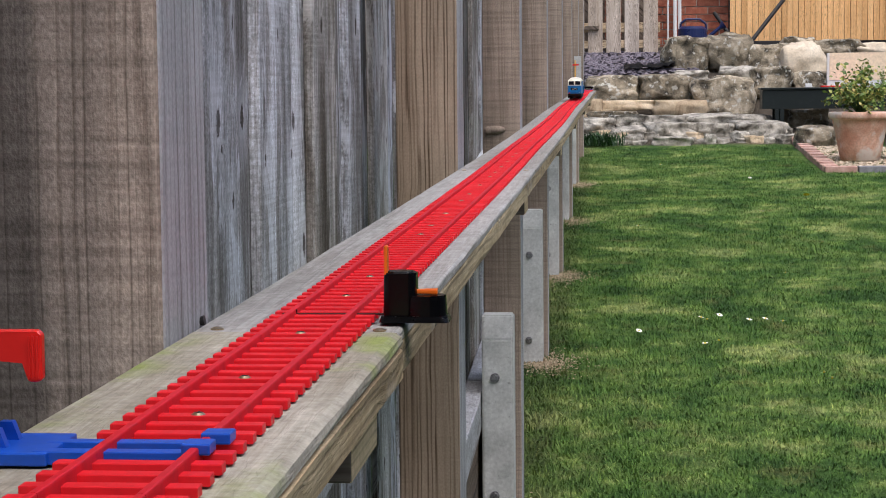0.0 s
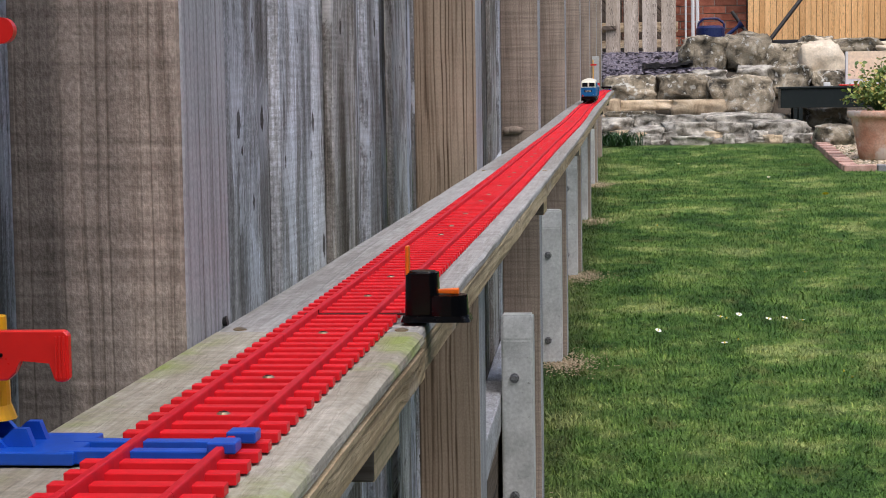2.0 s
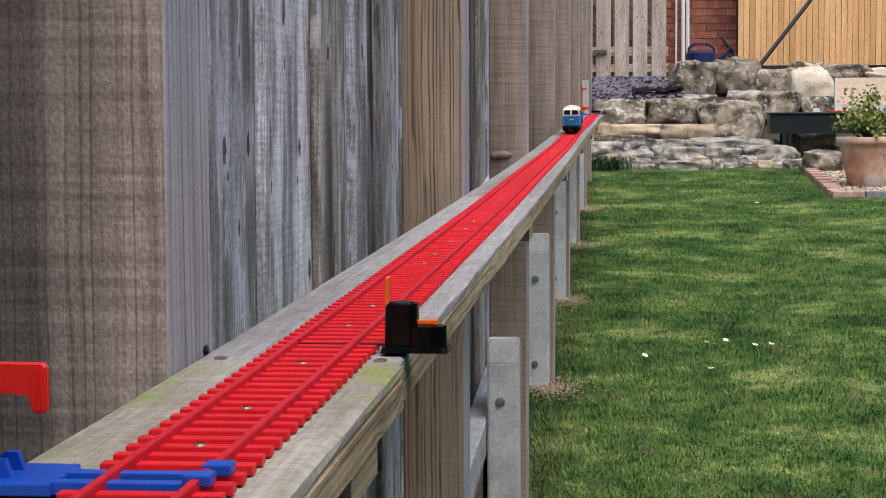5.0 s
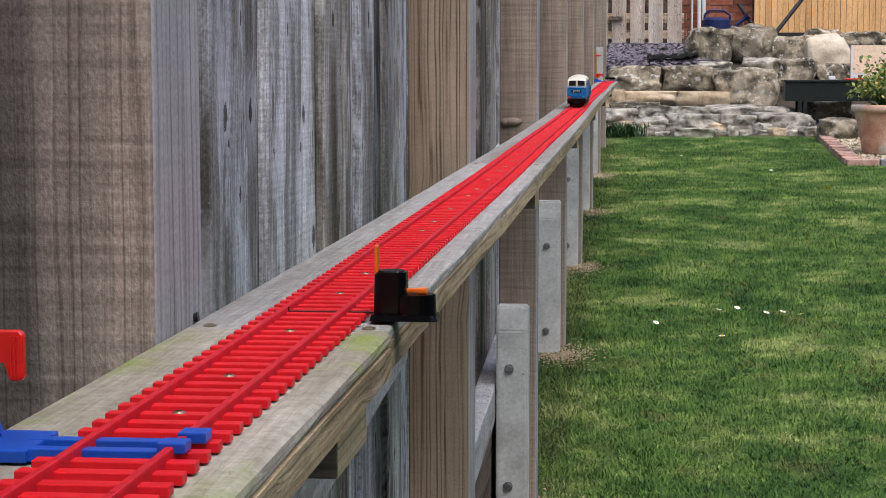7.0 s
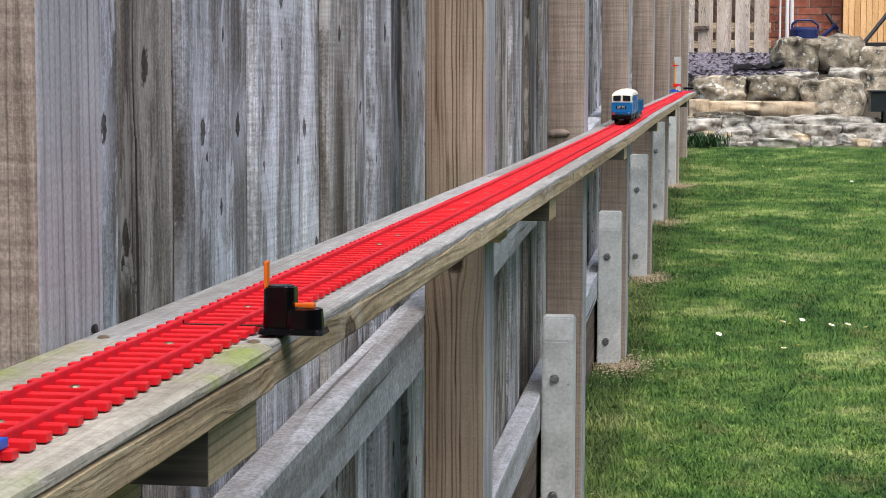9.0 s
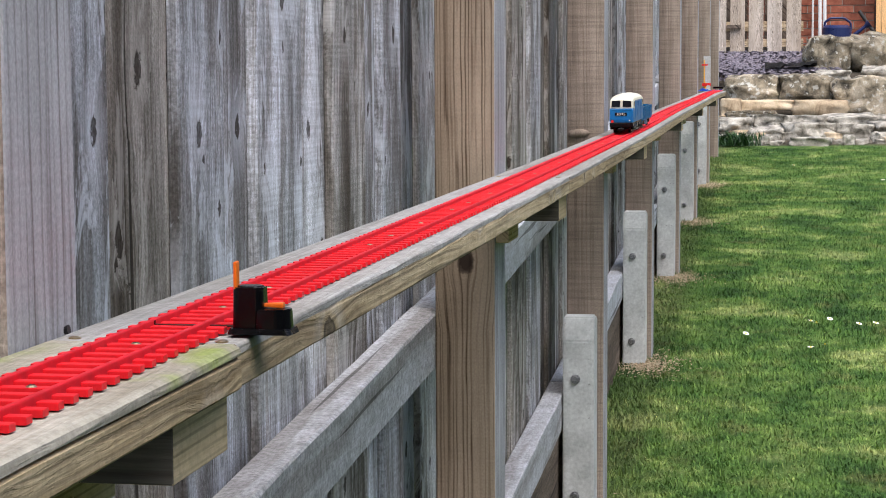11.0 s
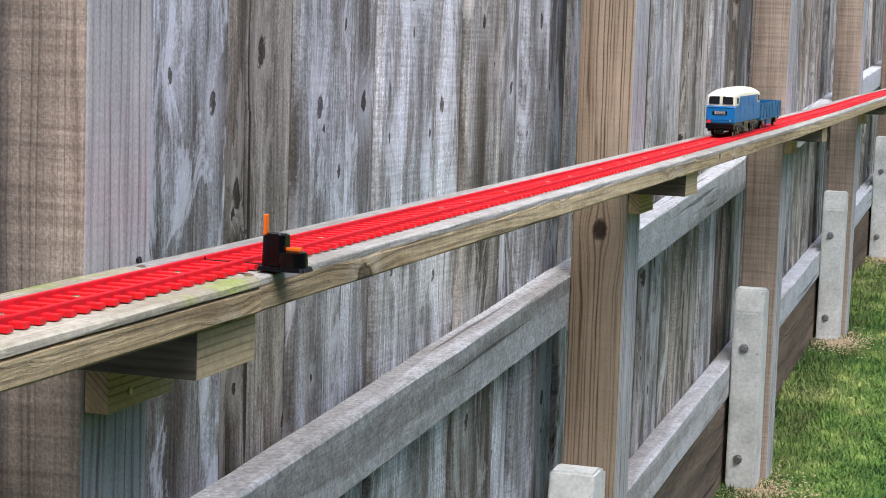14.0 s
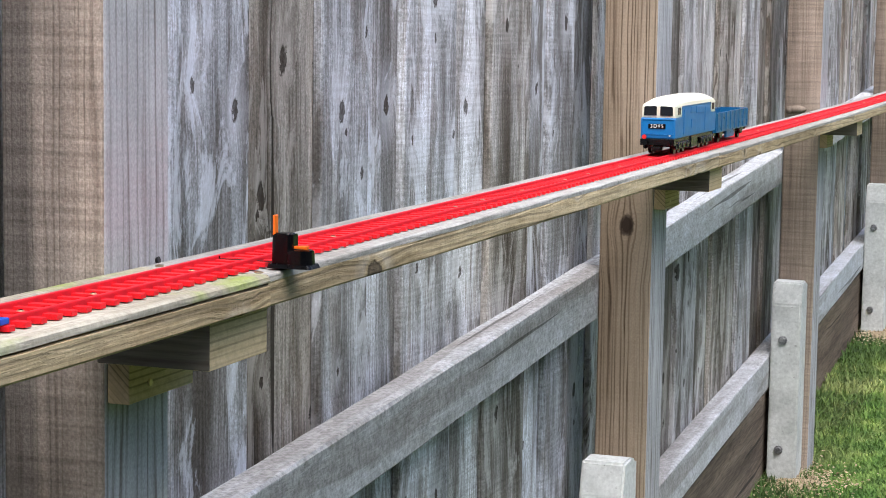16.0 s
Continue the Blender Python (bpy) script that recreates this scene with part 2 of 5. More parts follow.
    line = math_node(nt, "MULTIPLY", line, ramp(nt, at(u, along, 14.0, 1.3, 3), [(0.42, (0, 0, 0)), (0.6, (1, 1, 1))]))
    col = mix(nt, math_node(nt, "MULTIPLY", line, 0.5), col, (0.10, 0.086, 0.072))
    # fine fibres
    fibre = at(u, along, 420.0, 9.0, 4, 0.65)
    col = mix(nt, 1.0, col, ramp(nt, fibre, [(0.34, (0.62, 0.61, 0.60)), (0.5, (1, 1, 1)), (0.66, (1.34, 1.34, 1.36))]), "MULTIPLY")
    fuzz = noise_tex(nt, iso, 260, 5, 0.75)
    col = mix(nt, 1.0, col, ramp(nt, fuzz, [(0.36, (0.68, 0.68, 0.66)), (0.5, (1, 1, 1)), (0.64, (1.36, 1.36, 1.38))]), "MULTIPLY")
    # damp brown-black stains and bleached patches with ragged edges
    damp = ramp(nt, at(u, along, 13.0, 2.0, 7, 0.68, 0.7), [(0.49, (0, 0, 0)), (0.54, (0.75, 0.75, 0.75)), (0.66, (1, 1, 1))])
    col = mix(nt, math_node(nt, "MULTIPLY", damp, stain), col, mix(nt, 1.0, col, (0.40, 0.345, 0.285), "MULTIPLY"))
    pale = ramp(nt, at(u, along, 15.0, 4.0, 7, 0.72, 0.9), [(0.53, (0, 0, 0)), (0.57, (0.6, 0.6, 0.6)), (0.68, (1, 1, 1))])
    col = mix(nt, math_node(nt, "MULTIPLY", pale, bleach), col, (0.64, 0.67, 0.72))
    col = mix(nt, math_node(nt, "MULTIPLY", math_node(nt, "SUBTRACT", halo, core), 0.45), col, (0.58, 0.60, 0.64))
    # circular-saw marks on some boards
    sawn = ramp(nt, math_node(nt, "FRACT", math_node(nt, "MULTIPLY", chance, 7.31), 0.0), [(0.62, (0.12, 0.12, 0.12)), (0.72, (1, 1, 1))])
    s = at(across, along, 6.0, 190.0, 3, 0.6)
    bars = ramp(nt, s, [(0.40, (0.72, 0.72, 0.72)), (0.5, (1, 1, 1)), (0.60, (1.25, 1.25, 1.26))])
    col = mix(nt, math_node(nt, "MULTIPLY", sawn, 0.38), col, mix(nt, 1.0, col, bars, "MULTIPLY"))
    # drying splits, rare and long
    split = ramp(nt, at(u, along, 34.0, 0.7, 2, 0.4, 0.6), [(0.0, (1, 1, 1)), (0.245, (1, 1, 1)), (0.255, (0, 0, 0))])
    col = mix(nt, math_node(nt, "MULTIPLY", split, 0.9), col, (0.03, 0.026, 0.022))
    col = mix(nt, math_node(nt, "MULTIPLY", core, 0.95), col, (0.035, 0.028, 0.023))
    t = ramp(nt, chance, [(0.0, (0.62, 0.56, 0.49)), (0.14, (1.0, 0.90, 0.76)), (0.30, (1.05, 1.05, 1.06)), (0.48, (1.34, 1.36, 1.42)), (0.62, (0.86, 0.79, 0.70)), (0.76, (1.30, 1.24, 1.14)), (0.88, (1.5, 1.52, 1.58)), (1.0, (1.05, 1.02, 0.96))])
    col = mix(nt, 1.0, col, t, "MULTIPLY")
    nt.links.new(col, b.inputs["Base Color"])
    h = math_node(nt, "ADD", math_node(nt, "MULTIPLY", fuzz, 1.1), math_node(nt, "MULTIPLY", fibre, 0.8))
    h = math_node(nt, "SUBTRACT", h, math_node(nt, "ADD", math_node(nt, "MULTIPLY", core, 0.6), math_node(nt, "MULTIPLY", split, 1.5)))
    h = math_node(nt, "SUBTRACT", h, math_node(nt, "MULTIPLY", line, 0.35))
    bump(nt, b, h, 0.9, 0.0016)
    return m


def sawn_post(name, left, right, half, gap=0.009, fuzz_amt=1.0, line_amt=0.7, bands=0.3, big_knot=None, late=(0.42, 0.39, 0.37), wander=4.5):
    """Rough-sawn post: fuzzy fibres, straight uneven rings along it, faint saw bands; colour shifts from left to right
    across it.
    """
    m, nt, b = start(name, 0.9, 0.15)
    iso = coords(nt, shift=False)
    sep = nt.nodes.new("ShaderNodeSeparateXYZ")
    nt.links.new(iso, sep.inputs[0])
    across, along = math_node(nt, "ADD", sep.outputs[0], sep.outputs[1]), sep.outputs[2]

    def at(ku, kv, detail=4, dr=0.55, dist=0.0):
        c = nt.nodes.new("ShaderNodeCombineXYZ")
        nt.links.new(math_node(nt, "MULTIPLY", across, ku), c.inputs[0])
        nt.links.new(math_node(nt, "MULTIPLY", along, kv), c.inputs[1])
        return noise_tex(nt, c.outputs[0], 1.0, detail, dr, dist)
    if big_knot:
        sv = nt.nodes.new("ShaderNodeVectorMath")
        sv.operation = "SUBTRACT"
        nt.links.new(iso, sv.inputs[0])
        sv.inputs[1].default_value = big_knot
        mv = nt.nodes.new("ShaderNodeVectorMath")
        mv.operation = "MULTIPLY"
        nt.links.new(sv.outputs[0], mv.inputs[0])
        mv.inputs[1].default_value = (1.0, 1.0, 0.7)
        ln = nt.nodes.new("ShaderNodeVectorMath")
        ln.operation = "LENGTH"
        nt.links.new(mv.outputs[0], ln.inputs[0])
        bd = math_node(nt, "ADD", ln.outputs["Value"], math_node(nt, "MULTIPLY", noise_tex(nt, iso, 70, 4, 0.7), 0.010))
        swell = ramp(nt, math_node(nt, "MULTIPLY", bd, 10.0), [(0.15, (1, 1, 1)), (0.4, (0.4, 0.4, 0.4)), (0.85, (0, 0, 0))])
        sign = ramp(nt, math_node(nt, "ADD", math_node(nt, "MULTIPLY", sep.outputs[0], 8.0), 0.5), [(0.2, (0, 0, 0)), (0.8, (1, 1, 1))])
        across = math_node(nt, "SUBTRACT", across, math_node(nt, "MULTIPLY", swell, math_node(nt, "MULTIPLY", math_node(nt, "SUBTRACT", sign, 0.5), 0.05)))
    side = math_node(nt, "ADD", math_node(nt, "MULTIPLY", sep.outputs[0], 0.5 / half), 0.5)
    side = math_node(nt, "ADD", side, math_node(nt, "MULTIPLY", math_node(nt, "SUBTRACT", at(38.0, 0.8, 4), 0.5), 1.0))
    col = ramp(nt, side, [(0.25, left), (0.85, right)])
    lines = math_node(nt, "ADD", math_node(nt, "MULTIPLY", across, 1.0 / gap), math_node(nt, "MULTIPLY", at(55.0, 0.6, 4), wander))
    lines = math_node(nt, "ADD", lines, math_node(nt, "MULTIPLY", at(11.0, 2.6, 3), 2.4))
    tri = math_node(nt, "MULTIPLY", math_node(nt, "ABSOLUTE", math_node(nt, "SUBTRACT", math_node(nt, "FRACT", lines, 0.0), 0.5), 0.0), 2.0)
    dark = ramp(nt, tri, [(0.0, (1, 1, 1)), (0.14, (0.7, 0.7, 0.7)), (0.55, (0, 0, 0))])
    dark = math_node(nt, "MULTIPLY", dark, ramp(nt, at(45.0, 1.4, 4), [(0.36, (0.1, 0.1, 0.1)), (0.58, (1, 1, 1))]))
    col = mix(nt, math_node(nt, "MULTIPLY", dark, line_amt), col, mix(nt, 1.0, col, late, "MULTIPLY"))
    fuzz = at(420.0, 300.0, 3, 0.6)
    col = mix(nt, fuzz_amt, col, mix(nt, 1.0, col, ramp(nt, fuzz, [(0.34, (0.74, 0.74, 0.73)), (0.5, (1, 1, 1)), (0.66, (1.30, 1.30, 1.31))]), "MULTIPLY"))
    saw = at(5.0, 130.0, 4, 0.6)
    col = mix(nt, bands, col, mix(nt, 1.0, col, ramp(nt, saw, [(0.38, (0.68, 0.68, 0.68)), (0.5, (1, 1, 1)), (0.62, (1.25, 1.25, 1.25))]), "MULTIPLY"))
    blotch = ramp(nt, at(14.0, 3.0, 5, 0.6, 0.4), [(0.4, (0.82, 0.82, 0.81)), (0.6, (1.1, 1.1, 1.1))])
    col = mix(nt, 1.0, col, blotch, "MULTIPLY")
    if big_knot:
        core = ramp(nt, math_node(nt, "MULTIPLY", bd, 10.0), [(0.13, (1, 1, 1)), (0.165, (0.7, 0.7, 0.7)), (0.19, (0, 0, 0))])
        col = mix(nt, math_node(nt, "MULTIPLY", core, 0.95), col, (0.022, 0.014, 0.011))
    nt.links.new(col, b.inputs["Base Color"])
    h = math_node(nt, "ADD", math_node(nt, "MULTIPLY", fuzz, 1.6 * fuzz_amt), math_node(nt, "MULTIPLY", saw, bands))
    h = math_node(nt, "SUBTRACT", h, math_node(nt, "MULTIPLY", dark, 0.8))
    bump(nt, b, h, 0.55, 0.0010)
    return m


def plastic(name, col, rough=0.35, vary=0.12, dirt=0.15, spec=0.45):
    m, nt, b = start(name, rough, spec)
    v = coords(nt)
    d = ramp(nt, noise_tex(nt, v, 90, 5, 0.65), [(0.35, tuple(c * (1 - vary) for c in col)), (0.7, tuple(min(1, c * (1 + vary)) for c in col))])
    dust = ramp(nt, noise_tex(nt, v, 25, 4, 0.6), [(0.5, (0, 0, 0)), (0.75, (1, 1, 1))])
    c = mix(nt, math_node(nt, "MULTIPLY", dust, dirt), d, tuple(0.6 * x + 0.12 for x in col))
    nt.links.new(c, b.inputs["Base Color"])
    r = math_node(nt, "ADD", math_node(nt, "MULTIPLY", noise_tex(nt, v, 60, 4), 0.2), rough - 0.1)
    nt.links.new(r, b.inputs["Roughness"])
    bump(nt, b, noise_tex(nt, v, 400, 3), 0.08, 0.0006)
    return m


def mineral(name, stops, scale=8, spot=None, spot_scale=25, spot_level=0.6, relief=0.6, depth=0.02, rough=0.9, vary=0.15, shift=True):
    m, nt, b = start(name, rough, 0.25)
    v = coords(nt, shift=shift)
    n = noise_tex(nt, v, scale, 8, 0.62, 0.4)
    col = ramp(nt, n, stops)
    fine = noise_tex(nt, v, scale * 12, 5, 0.7)
    col = mix(nt, 0.5, col, mix(nt, 1.0, col, ramp(nt, fine, [(0.3, (0.6, 0.6, 0.6)), (0.7, (1.35, 1.35, 1.35))]), "MULTIPLY"))
    if spot:
        s = ramp(nt, noise_tex(nt, v, spot_scale, 5, 0.6), [(spot_level, (0, 0, 0)), (spot_level + 0.07, (1, 1, 1))])
        col = mix(nt, math_node(nt, "MULTIPLY", s, 0.8), col, spot)
    if vary and shift:
        oi = nt.nodes.new("ShaderNodeObjectInfo")
        t = ramp(nt, oi.outputs["Random"], [(0.0, (1 - vary,) * 3), (1.0, (1 + vary,) * 3)])
        col = mix(nt, 1.0, col, t, "MULTIPLY")
    nt.links.new(col, b.inputs["Base Color"])
    bump(nt, b, math_node(nt, "ADD", n, math_node(nt, "MULTIPLY", fine, 0.3)), relief, depth)
    return m


M_BOARD = board_wood("weathered_board")
KNOT_Z = -0.148   # the knot's height from the middle of its post
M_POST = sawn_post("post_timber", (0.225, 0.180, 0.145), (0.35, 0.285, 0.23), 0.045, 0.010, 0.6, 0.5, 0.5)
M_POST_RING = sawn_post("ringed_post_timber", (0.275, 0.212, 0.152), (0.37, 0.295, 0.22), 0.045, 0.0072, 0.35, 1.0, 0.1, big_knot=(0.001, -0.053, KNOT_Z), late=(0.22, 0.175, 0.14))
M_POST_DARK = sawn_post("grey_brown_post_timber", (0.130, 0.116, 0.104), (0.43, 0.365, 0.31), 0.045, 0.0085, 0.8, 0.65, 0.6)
# paler, bluer timber for the posts' +x faces: skylight put into the colour
M_POST_SKYLIT = sawn_post("post_side_skylit", (0.31, 0.295, 0.285), (0.43, 0.435, 0.455), 0.045, 0.011, 0.5, 1.0, 0.1, late=(0.36, 0.31, 0.28), wander=3.0)
M_RAIL = wood("weathered_rail", [(0.28, (0.24, 0.235, 0.23)), (0.42, (0.39, 0.398, 0.415)), (0.56, (0.50, 0.525, 0.57)), (0.76, (0.64, 0.67, 0.72))],
              axis=1, vary=0.10, stain=0.4, stain_col=(0.15, 0.12, 0.09), wave=0.006, relief=0.6, contrast=0.27, mottle=0.6, flakes=0.1, cracks=0.6)
M_SHELF = wood("shelf_plank", [(0.3, (0.17, 0.162, 0.147)), (0.46, (0.30, 0.292, 0.272)), (0.6, (0.41, 0.405, 0.39)), (0.76, (0.53, 0.53, 0.52))],
               axis=1, grain=60, vary=0.06, stain=0.12, stain_col=(0.16, 0.13, 0.08), wave=0.004, relief=0.6, contrast=0.4, cracks=0.05, mottle=0.3, flakes=0.1)
M_SHELF_MOSS = wood("mossy_shelf_plank", [(0.3, (0.17, 0.15, 0.12)), (0.46, (0.33, 0.31, 0.255)), (0.6, (0.46, 0.44, 0.38)), (0.76, (0.62, 0.60, 0.55))],
                    axis=1, grain=60, vary=0.05, stain=0.25, stain_col=(0.16, 0.13, 0.08), moss=0.9, wave=0.004, relief=0.6, contrast=0.4, cracks=0.05, mottle=0.3, flakes=0.1)
M_SHELF_EDGE = wood("shelf_plank_edge", [(0.3, (0.21, 0.15, 0.08)), (0.45, (0.42, 0.325, 0.195)), (0.6, (0.55, 0.445, 0.285)), (0.76, (0.65, 0.55, 0.38))],
                    axis=1, grain=55, knots=0.075, vary=0.06, stain=0.4, stain_col=(0.08, 0.055, 0.03), wave=0.005, relief=0.5, rings=0.45, ring_gap=0.009, contrast=0.55, cracks=0.4, mottle=0.25, flakes=0.5)
M_BLOCK = wood("bracket_pine", [(0.3, (0.34, 0.25, 0.14)), (0.46, (0.54, 0.42, 0.25)), (0.6, (0.66, 0.53, 0.34)), (0.76, (0.74, 0.62, 0.43))],
               axis=1, grain=50, vary=0.06, stain=0.08, wave=0.003, relief=0.3, contrast=0.3, cracks=0.1, mottle=0.2, flakes=0.2, rings=0.5, ring_gap=0.006)
# dark copy for the block's -y face: the shelf's shade put into the colour
M_BLOCK_SHADED = wood("shaded_block_face", [(0.3, (0.07, 0.06, 0.048)), (0.5, (0.15, 0.132, 0.108)), (0.7, (0.24, 0.215, 0.18))], axis=0, grain=45, vary=0.05, stain=0.3, wave=0.006,
                   relief=0.5, contrast=0.6, flakes=0.3, cracks=0.6)
M_GRAVEL_BOARD = wood("brown_gravel_board", [(0.3, (0.06, 0.045, 0.035)), (0.5, (0.15, 0.115, 0.088)), (0.7, (0.25, 0.20, 0.16))], axis=1, vary=0.12, contrast=0.7, wave=0.006)
M_GATE = wood("gate_slat", [(0.3, (0.27, 0.215, 0.17)), (0.5, (0.48, 0.41, 0.34)), (0.7, (0.62, 0.55, 0.48))], vary=0.2, stain=0.2, contrast=0.5, cracks=0.3)
M_GATE_RAIL = wood("gate_rail", [(0.3, (0.28, 0.20, 0.12)), (0.5, (0.50, 0.38, 0.24)), (0.7, (0.62, 0.50, 0.34))], axis=0, vary=0.1)
M_CLAD = wood("cladding_larch", [(0.3, (0.58, 0.31, 0.115)), (0.5, (0.78, 0.46, 0.20)), (0.7, (0.88, 0.58, 0.29))], vary=0.2, stain=0.1, relief=0.2, rough=0.6, contrast=0.5, cracks=0.1, wave=0.004)
M_RED = plastic("red_track_plastic", (0.74, 0.013, 0.021), 0.45, 0.10, 0.04, 0.22)
M_RAIL_RED = plastic("dusty_red_rail", (0.60, 0.012, 0.022), 0.5, 0.12, 0.08, 0.22)
M_RED_BRIGHT = plastic("red_signal_plastic", (0.72, 0.02, 0.015), 0.3, 0.05, 0.03)
M_YELLOW = plastic("yellow_plastic", (0.80, 0.42, 0.01), 0.35, 0.06, 0.05)
M_BLUE = plastic("blue_signal_plastic", (0.010, 0.085, 0.52), 0.35, 0.1, 0.06)
M_LOCO_BLUE = plastic("blue_loco_plastic", (0.006, 0.155, 0.42), 0.32, 0.08, 0.04)
M_CREAM = plastic("cream_plastic", (0.80, 0.77, 0.62), 0.4, 0.04, 0.05)
M_WAGON = plastic("dark_blue_wagon_plastic", (0.008, 0.10, 0.24), 0.3, 0.12, 0.06)
M_BLACK = plastic("black_plastic", (0.002, 0.002, 0.0024), 0.24, 0.2, 0.0, 0.3)
M_ROD = plastic("dark_brown_rod", (0.06, 0.012, 0.010), 0.5, 0.1, 0.05)
M_ORANGE = plastic("orange_plastic", (0.85, 0.16, 0.01), 0.35, 0.05, 0.03)
M_WHITE = plastic("white_plastic", (0.78, 0.78, 0.76), 0.45, 0.04, 0.1)
M_GLASS_DARK = plastic("dark_window", (0.012, 0.014, 0.018), 0.12, 0.1, 0.0)
M_CAN = plastic("navy_can_plastic", (0.006, 0.014, 0.075), 0.3, 0.15, 0.1)
M_BOXGREEN = plastic("dark_green_metal_paint", (0.003, 0.008, 0.0075), 0.45, 0.2, 0.05)
M_FOAM = mineral("cream_board_face", [(0.3, (0.80, 0.63, 0.44)), (0.7, (0.86, 0.70, 0.52))], 3, relief=0.1, vary=0)
M_STRUT = plastic("black_painted_steel", (0.012, 0.011, 0.011), 0.5, 0.2, 0.1)
M_BRASS, _nt, _b = start("brass", 0.35, 0.5, 1.0)
_b.inputs["Base Color"].default_value = (0.55, 0.42, 0.26, 1)
bump(_nt, _b, noise_tex(_nt, coords(_nt), 500, 3), 0.3, 0.0006)
M_STEEL, _nt, _b = start("galvanised_steel", 0.45, 0.5, 0.9)
_nt.links.new(ramp(_nt, noise_tex(_nt, coords(_nt), 180, 4), [(0.35, (0.20, 0.20, 0.21)), (0.65, (0.45, 0.45, 0.46))]), _b.inputs["Base Color"])
M_CONCRETE = mineral("spur_concrete", [(0.3, (0.41, 0.425, 0.41)), (0.5, (0.54, 0.555, 0.54)), (0.7, (0.63, 0.645, 0.625))], 9,
                     spot=(0.20, 0.20, 0.19), spot_scale=85, spot_level=0.66, relief=0.25, depth=0.004, vary=0.06)
M_STONE = mineral("lichened_sandstone", [(0.36, (0.06, 0.052, 0.04)), (0.45, (0.21, 0.178, 0.125)), (0.55, (0.41, 0.345, 0.245)), (0.66, (0.58, 0.51, 0.39))], 8,
                  spot=(0.66, 0.65, 0.58), spot_scale=22, spot_level=0.57, relief=1.0, depth=0.05, vary=0.25)
M_STONE_CREAM = mineral("cream_limestone", [(0.3, (0.52, 0.42, 0.29)), (0.5, (0.66, 0.56, 0.42)), (0.7, (0.74, 0.66, 0.52))], 4, relief=0.5, vary=0.05)
M_SLAB = mineral("grey_slab_stone", [(0.36, (0.12, 0.108, 0.085)), (0.5, (0.34, 0.315, 0.262)), (0.64, (0.54, 0.505, 0.43))], 12,
                 spot=(0.13, 0.13, 0.10), spot_scale=10, spot_level=0.62, relief=0.8, vary=0.2)
M_SAND = mineral("tan_sandstone", [(0.36, (0.24, 0.17, 0.105)), (0.5, (0.48, 0.37, 0.24)), (0.64, (0.62, 0.51, 0.36))], 6, relief=0.7, vary=0.2)
M_SLATE = mineral("purple_slate_chips", [(0.3, (0.10, 0.088, 0.105)), (0.5, (0.19, 0.168, 0.195)), (0.7, (0.30, 0.27, 0.30))], 30, relief=0.8, vary=0)
M_PEBBLE = mineral("beige_pebbles", [(0.3, (0.34, 0.25, 0.16)), (0.5, (0.58, 0.47, 0.34)), (0.7, (0.78, 0.70, 0.57))], 22, relief=0.4, vary=0)
M_TERRA = mineral("terracotta", [(0.36, (0.55, 0.27, 0.18)), (0.5, (0.66, 0.40, 0.29)), (0.64, (0.74, 0.54, 0.44))], 6, spot=(0.74, 0.66, 0.60),
                  spot_scale=5, spot_level=0.52, relief=0.2, depth=0.005, rough=0.8, vary=0)
M_BRICK = mineral("red_brick", [(0.3, (0.20, 0.055, 0.035)), (0.5, (0.33, 0.11, 0.065)), (0.7, (0.44, 0.19, 0.12))], 12, relief=0.4, depth=0.004, vary=0.3)
M_MORTAR = mineral("mortar", [(0.3, (0.30, 0.27, 0.23)), (0.7, (0.44, 0.40, 0.35))], 20, relief=0.3, vary=0)
M_RENDER = mineral("grey_render", [(0.3, (0.16, 0.16, 0.165)), (0.7, (0.25, 0.25, 0.255))], 6, relief=0.3, vary=0)
M_KERB = mineral("pink_paver", [(0.3, (0.36, 0.20, 0.16)), (0.5, (0.52, 0.33, 0.27)), (0.7, (0.64, 0.46, 0.39))], 14, relief=0.3, depth=0.005, vary=0.2)
M_KERB_GREY = mineral("grey_paver", [(0.3, (0.17, 0.17, 0.18)), (0.7, (0.34, 0.34, 0.35))], 14, relief=0.3, depth=0.005, vary=0.1)
M_SOIL = mineral("potting_soil", [(0.3, (0.03, 0.02, 0.014)), (0.7, (0.11, 0.075, 0.05))], 40, relief=0.9, vary=0)
M_SAWDUST = mineral("sawdust", [(0.3, (0.30, 0.21, 0.12)), (0.5, (0.52, 0.41, 0.27)), (0.7, (0.66, 0.56, 0.41))], 60, relief=0.7, vary=0)


